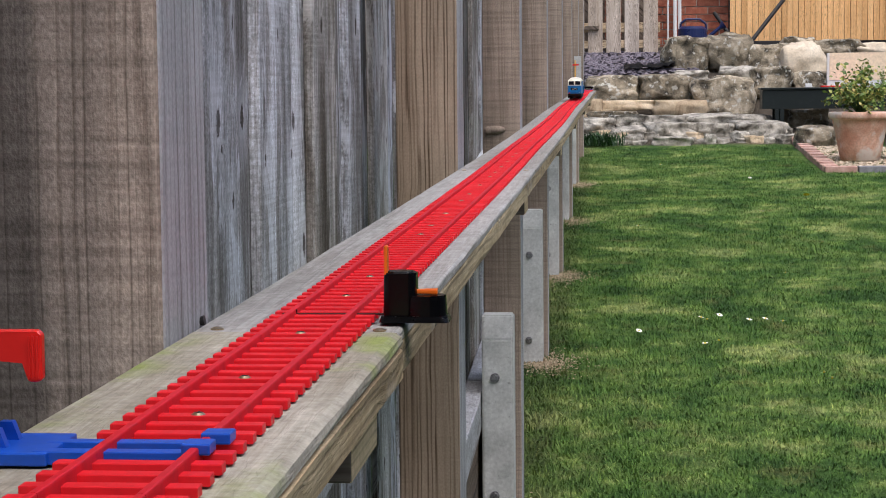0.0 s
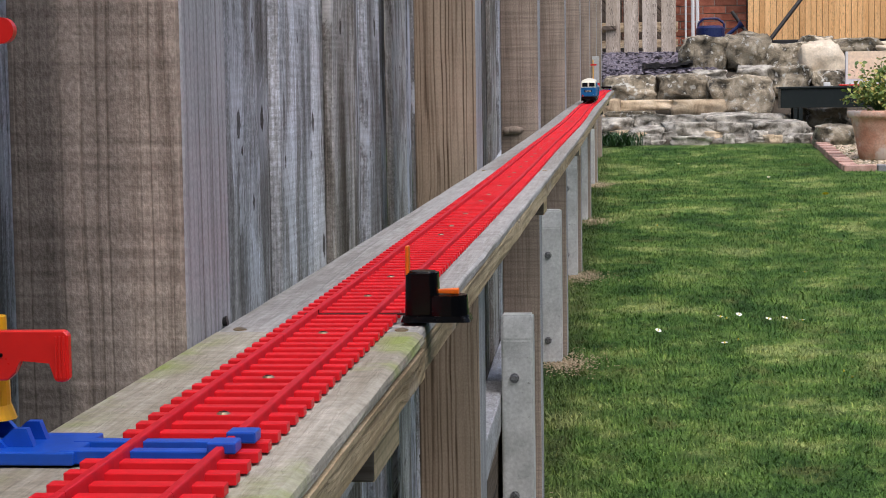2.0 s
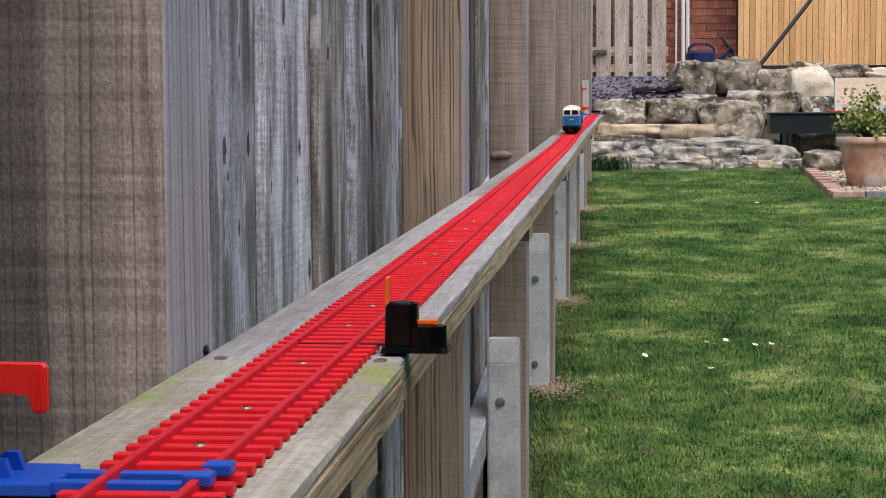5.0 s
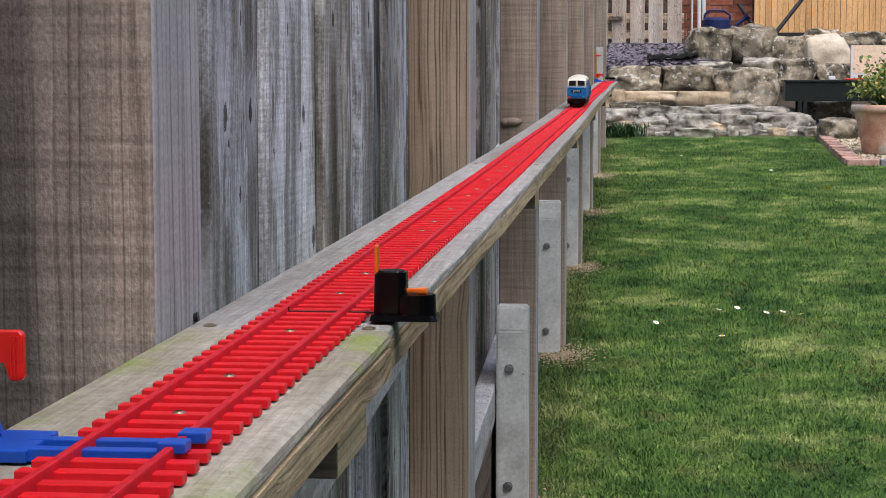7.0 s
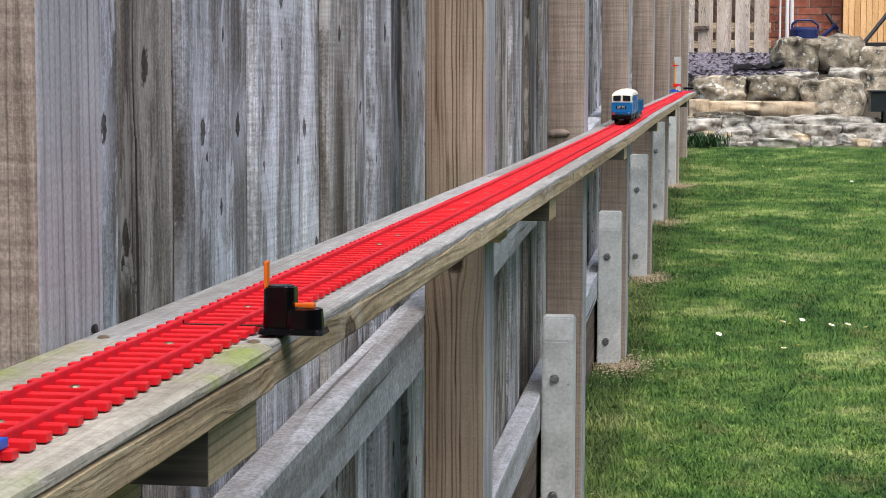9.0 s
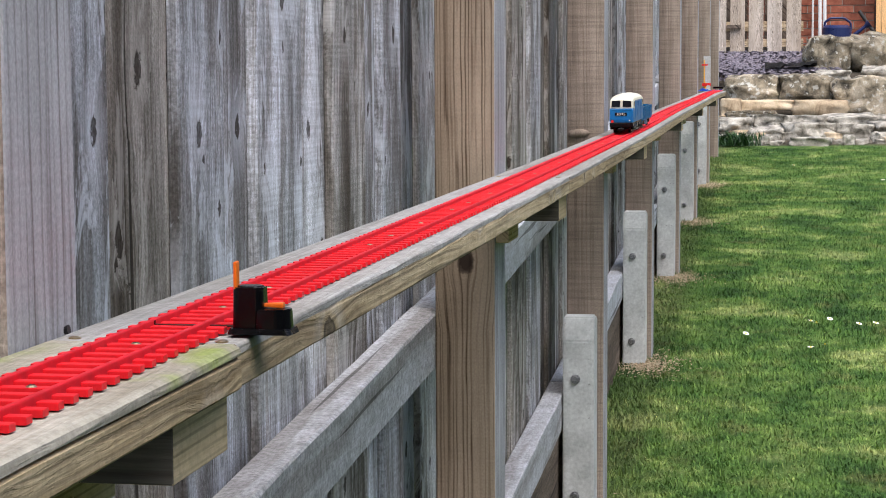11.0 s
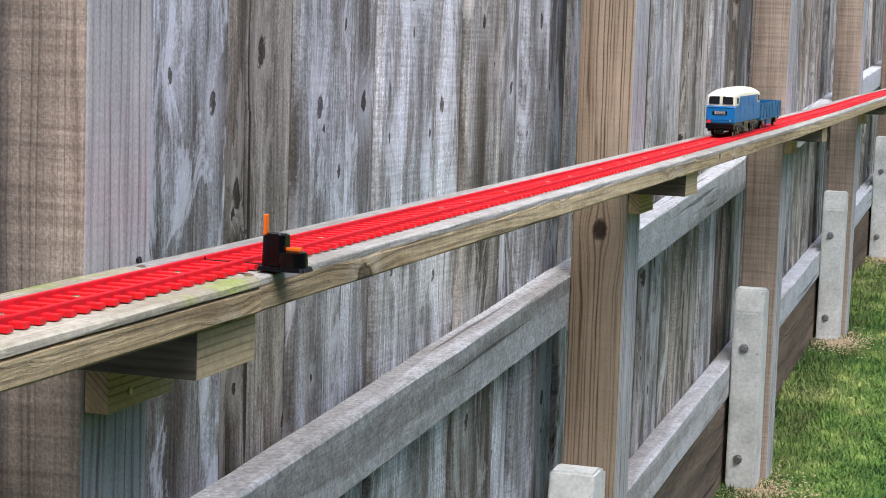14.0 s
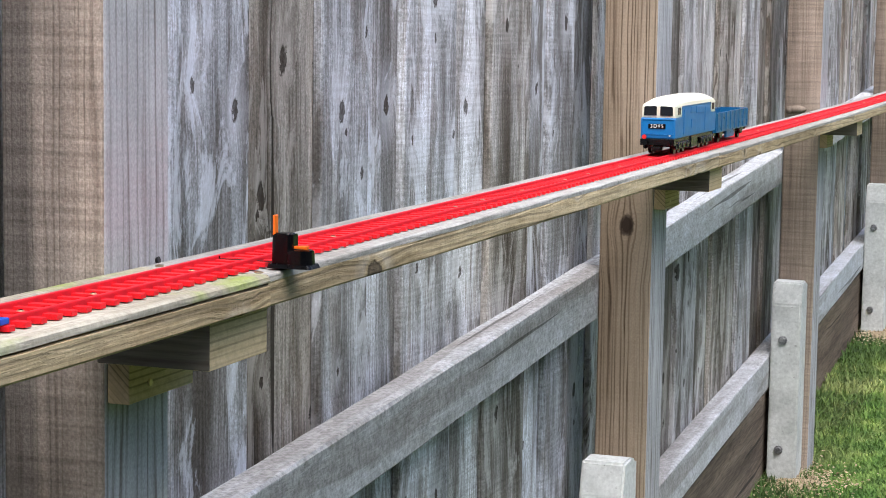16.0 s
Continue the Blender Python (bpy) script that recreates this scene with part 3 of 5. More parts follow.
def lawn_material(name, blades):
    m, nt, b = start(name, 0.75 if blades else 0.95, 0.25)
    v = coords(nt, shift=False)
    n = noise_tex(nt, v, 2.6, 6, 0.66)
    col = ramp(nt, n, [(0.36, (0.042, 0.104, 0.022)), (0.46, (0.080, 0.166, 0.035)), (0.55, (0.145, 0.238, 0.058)), (0.63, (0.31, 0.37, 0.135))])
    patchy = ramp(nt, noise_tex(nt, v, 12.0, 3, 0.55), [(0.36, (0.66, 0.72, 0.7)), (0.5, (0.97, 0.97, 0.95)), (0.66, (1.3, 1.24, 1.15))])
    col = mix(nt, 1.0, col, patchy, "MULTIPLY")
    straw = ramp(nt, noise_tex(nt, v, 5.5, 5, 0.65), [(0.56, (0, 0, 0)), (0.70, (1, 1, 1))])
    col = mix(nt, math_node(nt, "MULTIPLY", straw, 0.5), col, (0.24, 0.23, 0.085))
    # bare strip along the foot of the fence, darkened with the fence's shade painted in
    sx = nt.nodes.new("ShaderNodeSeparateXYZ")
    nt.links.new(v, sx.inputs[0])
    edge = math_node(nt, "ADD", sx.outputs[0], math_node(nt, "MULTIPLY", noise_tex(nt, v, 6.0, 4, 0.6), -0.05))
    dry = ramp(nt, edge, [(0.0, (1, 1, 1)), (0.05, (0, 0, 0))])
    col = mix(nt, math_node(nt, "MULTIPLY", dry, 0.35), col, (0.075, 0.09, 0.035) if blades else (0.055, 0.05, 0.03))
    if blades:
        g = nt.nodes.new("ShaderNodeNewGeometry")
        t = ramp(nt, g.outputs["Random Per Island"], [(0.0, (0.82, 0.84, 0.8)), (0.5, (1.0, 1.02, 0.98)), (0.92, (1.16, 1.16, 1.08)), (0.98, (1.5, 1.35, 1.3)), (1.0, (1.9, 1.6, 1.6))])
        col = mix(nt, 1.0, col, t, "MULTIPLY")
    else:
        col = mix(nt, 1.0, col, (0.8, 0.82, 0.74), "MULTIPLY")
        far = ramp(nt, math_node(nt, "MULTIPLY", sx.outputs[1], 0.05), [(0.684, (0, 0, 0)), (0.69, (1, 1, 1))])
        col = mix(nt, far, col, (0.085, 0.07, 0.052))
        bump(nt, b, noise_tex(nt, v, 120, 6, 0.7), 0.9, 0.02)
    nt.links.new(col, b.inputs["Base Color"])
    return m


M_LAWN = lawn_material("lawn_ground", False)
M_BLADE = lawn_material("grass_blade", True)


def leaf_material(name, stops):
    m, nt, b = start(name, 0.5, 0.35)
    g = nt.nodes.new("ShaderNodeNewGeometry")
    nt.links.new(ramp(nt, g.outputs["Random Per Island"], stops), b.inputs["Base Color"])
    return m


M_LEAF = leaf_material("shrub_leaf", [(0.0, (0.07, 0.13, 0.03)), (0.45, (0.18, 0.25, 0.05)), (0.8, (0.38, 0.38, 0.09)), (1.0, (0.48, 0.34, 0.12))])
M_DARKLEAF = leaf_material("dark_tuft_leaf", [(0.0, (0.012, 0.035, 0.010)), (1.0, (0.04, 0.10, 0.025))])
M_PETAL = plastic("daisy_petal", (0.82, 0.82, 0.78), 0.6, 0.03, 0.0)
M_DANDELION = plastic("dandelion_petal", (0.80, 0.60, 0.01), 0.6, 0.05, 0.0)
M_STEM = plastic("green_stem", (0.06, 0.13, 0.03), 0.6, 0.1, 0.0)


# ---- mesh helpers ----
def add_box(bm, x0, x1, y0, y1, z0, z1, bevel=0.0, mi=0):
    r = bmesh.ops.create_cube(bm, size=1.0, matrix=Matrix.LocRotScale(((x0 + x1) / 2, (y0 + y1) / 2, (z0 + z1) / 2), None, (x1 - x0, y1 - y0, z1 - z0)))
    vs = r["verts"]
    if bevel:
        es = list({e for v in vs for e in v.link_edges})
        out = bmesh.ops.bevel(bm, geom=es, offset=bevel, segments=2, profile=0.5, affect="EDGES")
        vs = list({v for f in out["faces"] for v in f.verts})
    fs = list({f for v in vs for f in v.link_faces})
    for f in fs:
        f.material_index = mi
    return vs


def add_cyl(bm, p, q, r0, r1=None, seg=16, caps=True):
    p, q = Vector(p), Vector(q)
    m = Matrix.Translation((p + q) / 2) @ (q - p).to_track_quat("Z", "Y").to_matrix().to_4x4()
    return bmesh.ops.create_cone(bm, cap_ends=caps, segments=seg, radius1=r0, radius2=r0 if r1 is None else r1, depth=(q - p).length, matrix=m)["verts"]


def add_prism(bm, outline, axis, a, b):
    """Extrude a closed outline of 2D points along an axis (0, 1 or 2) from a to b."""
    def at(u, v, w):
        c = [u, v]
        c.insert(axis, w)
        return bm.verts.new(c)
    lo = [at(u, v, a) for u, v in outline]
    hi = [at(u, v, b) for u, v in outline]
    bm.faces.new(lo)
    bm.faces.new(hi[::-1])
    n = len(lo)
    for i in range(n):
        bm.faces.new((lo[i], hi[i], hi[(i + 1) % n], lo[(i + 1) % n]))
    return lo + hi


def finish(bm, name, mats, smooth=False):
    bmesh.ops.recalc_face_normals(bm, faces=bm.faces[:])
    me = bpy.data.meshes.new(name)
    bm.to_mesh(me)
    bm.free()
    for m in mats if isinstance(mats, (list, tuple)) else [mats]:
        me.materials.append(m)
    if smooth:
        me.shade_smooth()
    return me


def part(name, bm, material, parent=None, label="", smooth=False, at=None):
    ob = new(name, finish(bm, name, material, smooth))
    if parent:
        ob.parent = parent
    if at:
        ob.location = at
    if label:
        ob["label"] = label
    return ob


def empty(name, label, category, group="", kind="", at=(0, 0, 0)):
    ob = new(name)
    ob.empty_display_size = 0.05
    ob.location = at
    return tagged(ob, label, category, group, kind)


def box_part(name, dims, material, parent=None, bevel=0.002, label=""):
    """A box with its origin at its middle, so that grain and chance differ from piece to piece."""
    x0, x1, y0, y1, z0, z1 = dims
    c = ((x0 + x1) / 2, (y0 + y1) / 2, (z0 + z1) / 2)
    bm = bmesh.new()
    add_box(bm, x0 - c[0], x1 - c[0], y0 - c[1], y1 - c[1], z0 - c[2], z1 - c[2], bevel)
    return part(name, bm, material, parent, label, at=c)


# ---- the ground: one sheet that climbs away from the camera ----
G_Y = [-400, -3, 5.3, 9.0, 13.6, 14.6, 15.5, 16.0, 17.1, 17.5, 30, 900]
G_Z = [-0.4, -0.374, 0.207, 0.42, 0.645, 0.74, 0.86, 1.17, 1.37, 1.47, 1.5, 1.5]


def ground_z(y):
    return float(np.interp(y, G_Y, G_Z))


def shelf_z(y):
    return float(np.interp(y, [-3, 0, 1, 2, 3, 4, 5, 7, 9, 10.5], [1.0042, 1.0042, 1.008, 1.0135, 1.021, 1.032, 1.045, 1.063, 1.081, 1.088]))


def build_ground():
    bm = bmesh.new()
    xs = [-600, -60, -10, -3, -1] + [i * 0.15 for i in range(-2, 27)] + [6, 10, 60, 600]
    ys = [-400, -40, -8] + [-3 + i * 0.15 for i in range(0, 145)] + [20, 24, 30, 80, 900]
    rows = [[bm.verts.new((x, y, ground_z(y) + (0.012 * noise.noise((x * 1.7, y * 1.7, 0)) if -3 < y < 19 else 0))) for x in xs] for y in ys]
    for a, b in zip(rows, rows[1:]):
        for i in range(len(xs) - 1):
            bm.faces.new((a[i], a[i + 1], b[i + 1], b[i]))
    ob = part("ground", bm, M_LAWN, smooth=True)
    tagged(ob, "sloping garden ground of patchy mown lawn and soil", "ground", kind="structure")


def strew(name, spots, size, material, seed, label, category, flat=0.5):
    """Many small angular chips in one mesh."""
    rng = np.random.default_rng(seed)
    base = np.array([(1, 0, 0), (-1, 0, 0), (0, 1, 0), (0, -1, 0), (0, 0, 1), (0, 0, -1)], float)
    tri = np.array([(0, 2, 4), (2, 1, 4), (1, 3, 4), (3, 0, 4), (2, 0, 5), (1, 2, 5), (3, 1, 5), (0, 3, 5)])
    verts, faces = [], []
    for k, (x, y, z) in enumerate(spots):
        s = size * rng.uniform(0.5, 1.3, 3) * np.array([1, 1, flat])
        e = Euler(rng.uniform(-0.5, 0.5, 3) + np.array([0, 0, rng.uniform(0, 6)])).to_matrix()
        verts.append(((base + rng.uniform(-0.25, 0.25, (6, 3))) * s) @ np.array(e).T + (x, y, z))
        faces.append(tri + 6 * k)
    me = bpy.data.meshes.new(name)
    me.from_pydata(np.concatenate(verts).tolist(), [], np.concatenate(faces).tolist())
    me.materials.append(material)
    return tagged(new(name, me), label, category, kind="stuff")


def build_grass():
    rng = np.random.default_rng(4)
    n = 330000
    y = 2.0 + 11.75 * rng.random(n) ** 1.25
    reach = 0.28 + (y + 1.05) * 0.145
    reach = np.where(y < 4.5, np.maximum(reach, 1.1), reach)
    x = -0.098 + (reach + 0.23) * rng.random(n)
    x[:6000] = -0.098 + 0.16 * rng.random(6000)
    keep = ~((x > 1.52) & (y > 11.5)) & ~((y > 13.45 + 0.35 * (x / 1.6) + 0.1 * np.sin(x * 9)))
    x, y = x[keep], y[keep]
    n = len(x)
    z = np.interp(y, G_Y, G_Z) - 0.004 + 0.012 * np.array([noise.noise((a * 1.7, b * 1.7, 0)) for a, b in zip(x.tolist(), y.tolist())])
    tall = 0.016 * (0.45 + 1.0 * rng.random(n)) * (1 + 0.12 * np.sin(x * 5.1 + 2 * np.sin(y * 2.3)) * np.sin(y * 3.7))
    tall *= 1 + 1.5 * np.exp(-(x + 0.1) / 0.07) * rng.random(n) ** 2
    turn, lean, wide = rng.random(n) * 6.283, 0.15 + rng.random(n) ** 0.7 * 1.35, 0.0010 + 0.0016 * rng.random(n)
    cx, sx = np.cos(turn), np.sin(turn)
    side = np.stack([-sx, cx, np.zeros(n)], 1) * wide[:, None]
    foot = np.stack([x, y, z], 1)
    mid = foot + np.stack([cx * np.sin(lean * 0.5), sx * np.sin(lean * 0.5), np.cos(lean * 0.5)], 1) * tall[:, None] * 0.55
    tip = mid + np.stack([cx * np.sin(lean * 1.3), sx * np.sin(lean * 1.3), np.cos(lean * 1.3)], 1) * tall[:, None] * 0.65
    v = np.stack([foot - side, foot + side, mid + side * 0.8, mid - side * 0.8, tip], 1).reshape(-1, 3)
    me = bpy.data.meshes.new("lawn_grass")
    me.vertices.add(5 * n)
    me.vertices.foreach_set("co", v.ravel().astype(np.float32))
    base = np.arange(n)[:, None] * 5
    loops = np.concatenate([base + np.array([[0, 1, 2, 3]]), base + np.array([[3, 2, 4]])], 1).ravel()
    me.loops.add(7 * n)
    me.loops.foreach_set("vertex_index", loops.astype(np.int32))
    me.polygons.add(2 * n)
    starts = (np.arange(n)[:, None] * 7 + np.array([[0, 4]])).ravel()
    me.polygons.foreach_set("loop_start", starts.astype(np.int32))
    me.update(calc_edges=True)
    me.validate()
    me.materials.append(M_BLADE)
    tagged(new("lawn_grass", me), "short mown green lawn grass with dry patches", "grass", kind="stuff")


def build_flowers():
    def flower(name, petal, r, label):
        th = empty(name, label, "flower", group=name + "s on the lawn")
        bm = bmesh.new()
        add_cyl(bm, (0, 0, -0.01), (0, 0, 0.026), 0.0012, seg=5)
        part("stem", bm, M_STEM, th)
        bm = bmesh.new()
        for k in range(10):
            a = k * 0.628
            u, w = Vector((math.cos(a), math.sin(a), 0.12)), Vector((-math.sin(a), math.cos(a), 0)) * r * 0.28
            c = Vector((0, 0, 0.026))
            bm.faces.new([bm.verts.new(c + u * r * 0.2 - w * 0.4), bm.verts.new(c + u * r * 0.2 + w * 0.4), bm.verts.new(c + u * r + w), bm.verts.new(c + u * r - w)])
        part("petals", bm, petal, th)
        bm = bmesh.new()
        add_cyl(bm, (0, 0, 0.024), (0, 0, 0.030), r * 0.33, r * 0.2, 8)
        part("flower_centre", bm, M_DANDELION, th)
        return th
    spots = [(0.9, 5.0), (0.885, 5.08), (0.83, 5.97), (0.56, 6.0), (0.53, 6.04), (0.60, 6.1), (0.70, 6.0), (0.76, 6.02), (0.58, 5.6), (0.53, 5.55),
             (1.18, 8.0), (1.24, 8.4), (1.05, 11.0), (0.52, 11.9), (0.34, 8.6), (0.30, 5.8), (0.98, 9.2), (0.93, 7.1)]
    th = flower("daisy", M_PETAL, 0.011, "small white lawn daisy with a yellow centre")
    first = True
    for i, (x, y) in enumerate(spots):
        m = pose(x, y, ground_z(y) + 0.003 + 0.012 * noise.noise((x * 1.7, y * 1.7, 0)), rx=-25 + 7 * (i % 5), ry=8 * (i % 4) - 12, rz=i * 40)
        if first:
            th.matrix_basis, first = m, False
        else:
            copy_thing(th, m)
    d = flower("dandelion", M_DANDELION, 0.017, "yellow dandelion flower in the lawn")
    d.matrix_basis = pose(1.3, 10.02, ground_z(10.02), rx=-30)


# ---- fence ----
BAY = 1.83


def upper_rail_top(y):
    return 0.70 + 0.0602 * y


def lower_rail_top(y):
    return 0.192 + 0.0608 * y


def slanted_bar(name, x0, x1, y0, y1, top, high, material, parent, seed, rough_edge=0.0025):
    """A bar along y whose height follows the slope of the fence."""
    n = 14
    ym, zm = (y0 + y1) / 2, top((y0 + y1) / 2) - high / 2
    tilt = math.atan2(top(y1) - top(y0), y1 - y0)
    bm = bmesh.new()
    c = 0.003
    ring = [(x0 + c, 0), (x1 - c, 0), (x1, c), (x1, high - c), (x1 - c, high), (x0 + c, high), (x0, high - c), (x0, c)]
    rows = []
    for i in range(n + 1):
        y = y0 + (y1 - y0) * i / n
        row = []
        for k, (x, h) in enumerate(ring):
            j = noise.noise_vector((seed * 3.1 + k * 0.7, y * 9.0, 0.3)) * rough_edge
            row.append(bm.verts.new((x - (x0 + x1) / 2 + j.x, (y - ym) / math.cos(tilt), h - high / 2 + j.z)))
        rows.append(row)
    for a, b in zip(rows, rows[1:]):
        for k in range(8):
            bm.faces.new((a[k], a[(k + 1) % 8], b[(k + 1) % 8], b[k]))
    bm.faces.new(rows[0])
    bm.faces.new(rows[-1][::-1])
    ob = part(name, bm, material, parent, at=((x0 + x1) / 2, ym, zm))
    ob.rotation_euler = (tilt, 0, 0)
    return ob


def build_fence():
    rng = random.Random(11)
    fence = empty("fence", "tall weathered grey boarded timber fence with square posts", "fence")
    for k in range(-1, 8):
        y = k * BAY - 0.08
        z0, z1 = ground_z(y) - 0.15, 2.15 + 0.06 * y
        bm = bmesh.new()
        h = (z1 - z0) / 2
        add_box(bm, -0.045, 0.045, -0.053, 0.053, -h, h, 0.003)
        # +x face takes the timber with the sky's light painted in
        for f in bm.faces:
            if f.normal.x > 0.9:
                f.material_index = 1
        post = part("post", bm, [M_POST_DARK if k == 0 else M_POST_RING if k == 1 else M_POST, M_POST_SKYLIT], fence, "brown square fence post", at=(-0.045, y + 0.053, (z0 + z1) / 2))
        if k == 2:
            # stub of a branch standing out of the face
            bm = bmesh.new()
            bmesh.ops.create_uvsphere(bm, u_segments=14, v_segments=10, radius=1.0, matrix=Matrix.LocRotScale((-0.014, -0.054, 1.024 - (z0 + z1) / 2), None, (0.024, 0.011, 0.010)))
            bmesh.ops.create_uvsphere(bm, u_segments=12, v_segments=8, radius=1.0, matrix=Matrix.LocRotScale((-0.032, -0.058, 1.023 - (z0 + z1) / 2), None, (0.009, 0.009, 0.010)))
            part("knot", bm, M_POST, post, "rounded knot swelling out of the post", smooth=True)
        if k == 7:
            continue
        ya, yb = y + 0.053, y + BAY + 0.053
        slanted_bar("rail", -0.138, -0.091, ya + 0.003, yb - 0.003, upper_rail_top, 0.082, M_RAIL, fence, k + 20)
        slanted_bar("rail", -0.138, -0.091, ya + 0.003, yb - 0.003, lower_rail_top, 0.088, M_RAIL, fence, k + 40)
        slanted_bar("gravel_board", -0.128, -0.100, ya + 0.003, yb - 0.003, lambda v: 0.100 + 0.0585 * v, 0.22, M_GRAVEL_BOARD, fence, k + 60)
    # boards
    edges = [-2.0]
    while edges[-1] < -0.25:
        edges.append(edges[-1] + rng.uniform(0.12, 0.18))
    edges += [-0.06, 0.115, 0.298, 0.470, 0.676, 0.812, 0.947, 1.135, 1.306, 1.49, 1.612, 1.738, 1.90, 2.06, 2.24, 2.445, 2.597, 2.772, 2.963, 3.135, 3.282, 3.45, 3.62]
    while edges[-1] < 12.9:
        edges.append(edges[-1] + rng.uniform(0.13, 0.20))
    for i, (a, b) in enumerate(zip(edges, edges[1:])):
        proud = 0.012 if i % 2 else 0.0
        grow = 0.006 if i % 2 else 0.004
        z0, z1 = ground_z(a) + 0.02, 2.05 + 0.06 * a
        a2, b2, n = a - grow, b + grow - (0 if i % 2 else 0.001), 9
        xf = -0.139 - (0.012 - proud)
        ym, zm = (a2 + b2) / 2, (z0 + z1) / 2
        bm = bmesh.new()
        rows = []
        for k in range(n + 1):
            z = z0 + (z1 - z0) * k / n
            s = i * 7.3
            ja, jb = noise.noise((s, z * 2.2, 0)) * 0.003, noise.noise((s + 3, z * 2.2, 0)) * 0.003
            w = noise.noise((s + 6, z * 0.9, 0)) * 0.0012
            rows.append([bm.verts.new(p) for p in ((xf - 0.011, a2 + ja - ym, z - zm), (xf - 0.002 + w, a2 + ja - ym, z - zm), (xf + w, a2 + ja + 0.003 - ym, z - zm),
                                                    (xf + 0.0008 + w, (a2 + b2) / 2 - ym, z - zm), (xf + w, b2 + jb - 0.003 - ym, z - zm), (xf - 0.002 + w, b2 + jb - ym, z - zm), (xf - 0.011, b2 + jb - ym, z - zm))])
        for r0, r1 in zip(rows, rows[1:]):
            for k in range(7):
                bm.faces.new((r0[k], r0[(k + 1) % 7], r1[(k + 1) % 7], r1[k]))
        bm.faces.new(rows[0])
        bm.faces.new(rows[-1][::-1])
        part("board", bm, M_BOARD, fence, at=(0, ym, zm))


def build_spurs():
    def bolt(th, z, x):
        bm = bmesh.new()
        add_cyl(bm, (x, 0.004, z), (x, -0.003, z), 0.0115, seg=18)
        b = part("washer", bm, M_STEEL, th)
        bm = bmesh.new()
        add_cyl(bm, (x, -0.002, z), (x, -0.010, z), 0.0088, 0.0078, seg=6)
        part("bolt_head", bm, M_STEEL, b)
    tops = [0.497, 0.588, 0.716, 0.836, 0.935, 1.03]
    for k, top in enumerate(tops, 1):
        y = k * BAY - 0.18
        th = empty("concrete_spur", "pale grey concrete repair spur bolted to a fence post", "concrete post", "concrete spurs along the fence", at=(-0.052, y, 0))
        bm = bmesh.new()
        lo = ground_z(y) - 0.1
        vs = add_prism(bm, [(0.0, lo), (0.097, lo), (0.097, top - 0.006), (0.060, top + 0.004), (0.014, top + 0.002), (0.0, top - 0.055)], 0, -0.037, 0.037)
        bmesh.ops.bevel(bm, geom=bm.edges[:], offset=0.004, segments=2, affect="EDGES")
        part("shaft", bm, M_CONCRETE, th)
        bolt(th, top - 0.145, -0.006)
        bolt(th, top - 0.427, -0.008)


# ---- shelf, brackets, track ----
def shelf_plank(y0, y1, xf, material, seed, label, groove=False):
    bm = bmesh.new()
    n = max(6, int((y1 - y0) / 0.05))
    t, c = 0.026, 0.0045 if groove else 0.0022
    ym, zm = (y0 + y1) / 2, 1.0
    g = 0.0045 if groove else 0.0
    ring = [(0.001, -t), (xf - 0.002, -t), (xf, -t + 0.002), (xf, -0.0088), (xf - g, -0.0076), (xf, -0.0062), (xf, -c), (xf - 0.0007, -c * 0.4), (xf - c, 0.0), (0.003, 0.0), (0.001, -0.002)]
    nr = len(ring)
    rows = []
    for i in range(n + 1):
        y = y0 + (y1 - y0) * i / n
        row = []
        for k, (x, h) in enumerate(ring):
            j = noise.noise_vector((seed * 5.0 + k * 0.9, y * 14.0, 0.7)) * (0.0007 if 2 <= k <= 8 else 0.0003)
            row.append(bm.verts.new((x + j.x, y - ym, shelf_z(y) + h + j.z - zm)))
        rows.append(row)
    for a, b in zip(rows, rows[1:]):
        for k in range(nr):
            f = bm.faces.new((a[k], a[(k + 1) % nr], b[(k + 1) % nr], b[k]))
            f.material_index = 1 if k <= 4 else 0
    for f in (bm.faces.new(rows[0]), bm.faces.new(rows[-1][::-1])):
        f.material_index = 1
    ob = part("shelf_plank", bm, [material, M_SHELF_EDGE], at=(0, ym, zm))
    tagged(ob, label, "shelf plank", "planks of the long track shelf")


def build_shelf():
    cuts = [-1.85, -0.026, 1.73, 3.38, 5.30, 7.12, 8.95, 10.45]
    for i, (a, b) in enumerate(zip(cuts, cuts[1:])):
        moss = i == 0
        shelf_plank(a + 0.0007, b - 0.0007, 0.1145 if moss else 0.112, M_SHELF_MOSS if moss else M_SHELF, i,
                    "mossy weathered softwood plank carrying toy track along the fence" if moss else "weathered grey softwood plank carrying toy track along the fence", moss)
    for k in range(0, 6):
        y, dz = k * BAY, shelf_z(k * BAY) - 1.0 - 0.0267
        th = empty("shelf_bracket", "pine blocks screwed to a fence post under the shelf", "bracket", "brackets under the shelf", at=(0, y, 0))
        blk = box_part("block", (0.001, 0.096, -0.094, 0.008, 0.960 + dz, 0.9995 + dz), M_BLOCK, th, 0.001)
        # face towards -y is coloured dark for the shade under the shelf
        blk.data.materials.append(M_BLOCK_SHADED)
        for f in blk.data.polygons:
            if f.normal.y < -0.9:
                f.material_index = 1
        b = box_part("batten", (0.001, 0.020, -0.078, 0.030, 0.926 + dz, 0.9592 + dz), M_BLOCK, th, 0.0012)
        for yy, zz in ((-0.045, -0.004), (0.012, 0.006)):
            bm = bmesh.new()
            add_cyl(bm, (0.0085, yy + 0.024, zz), (0.0108, yy + 0.024, zz), 0.0036, 0.0028, 10)
            part("screw", bm, M_BRASS, b)


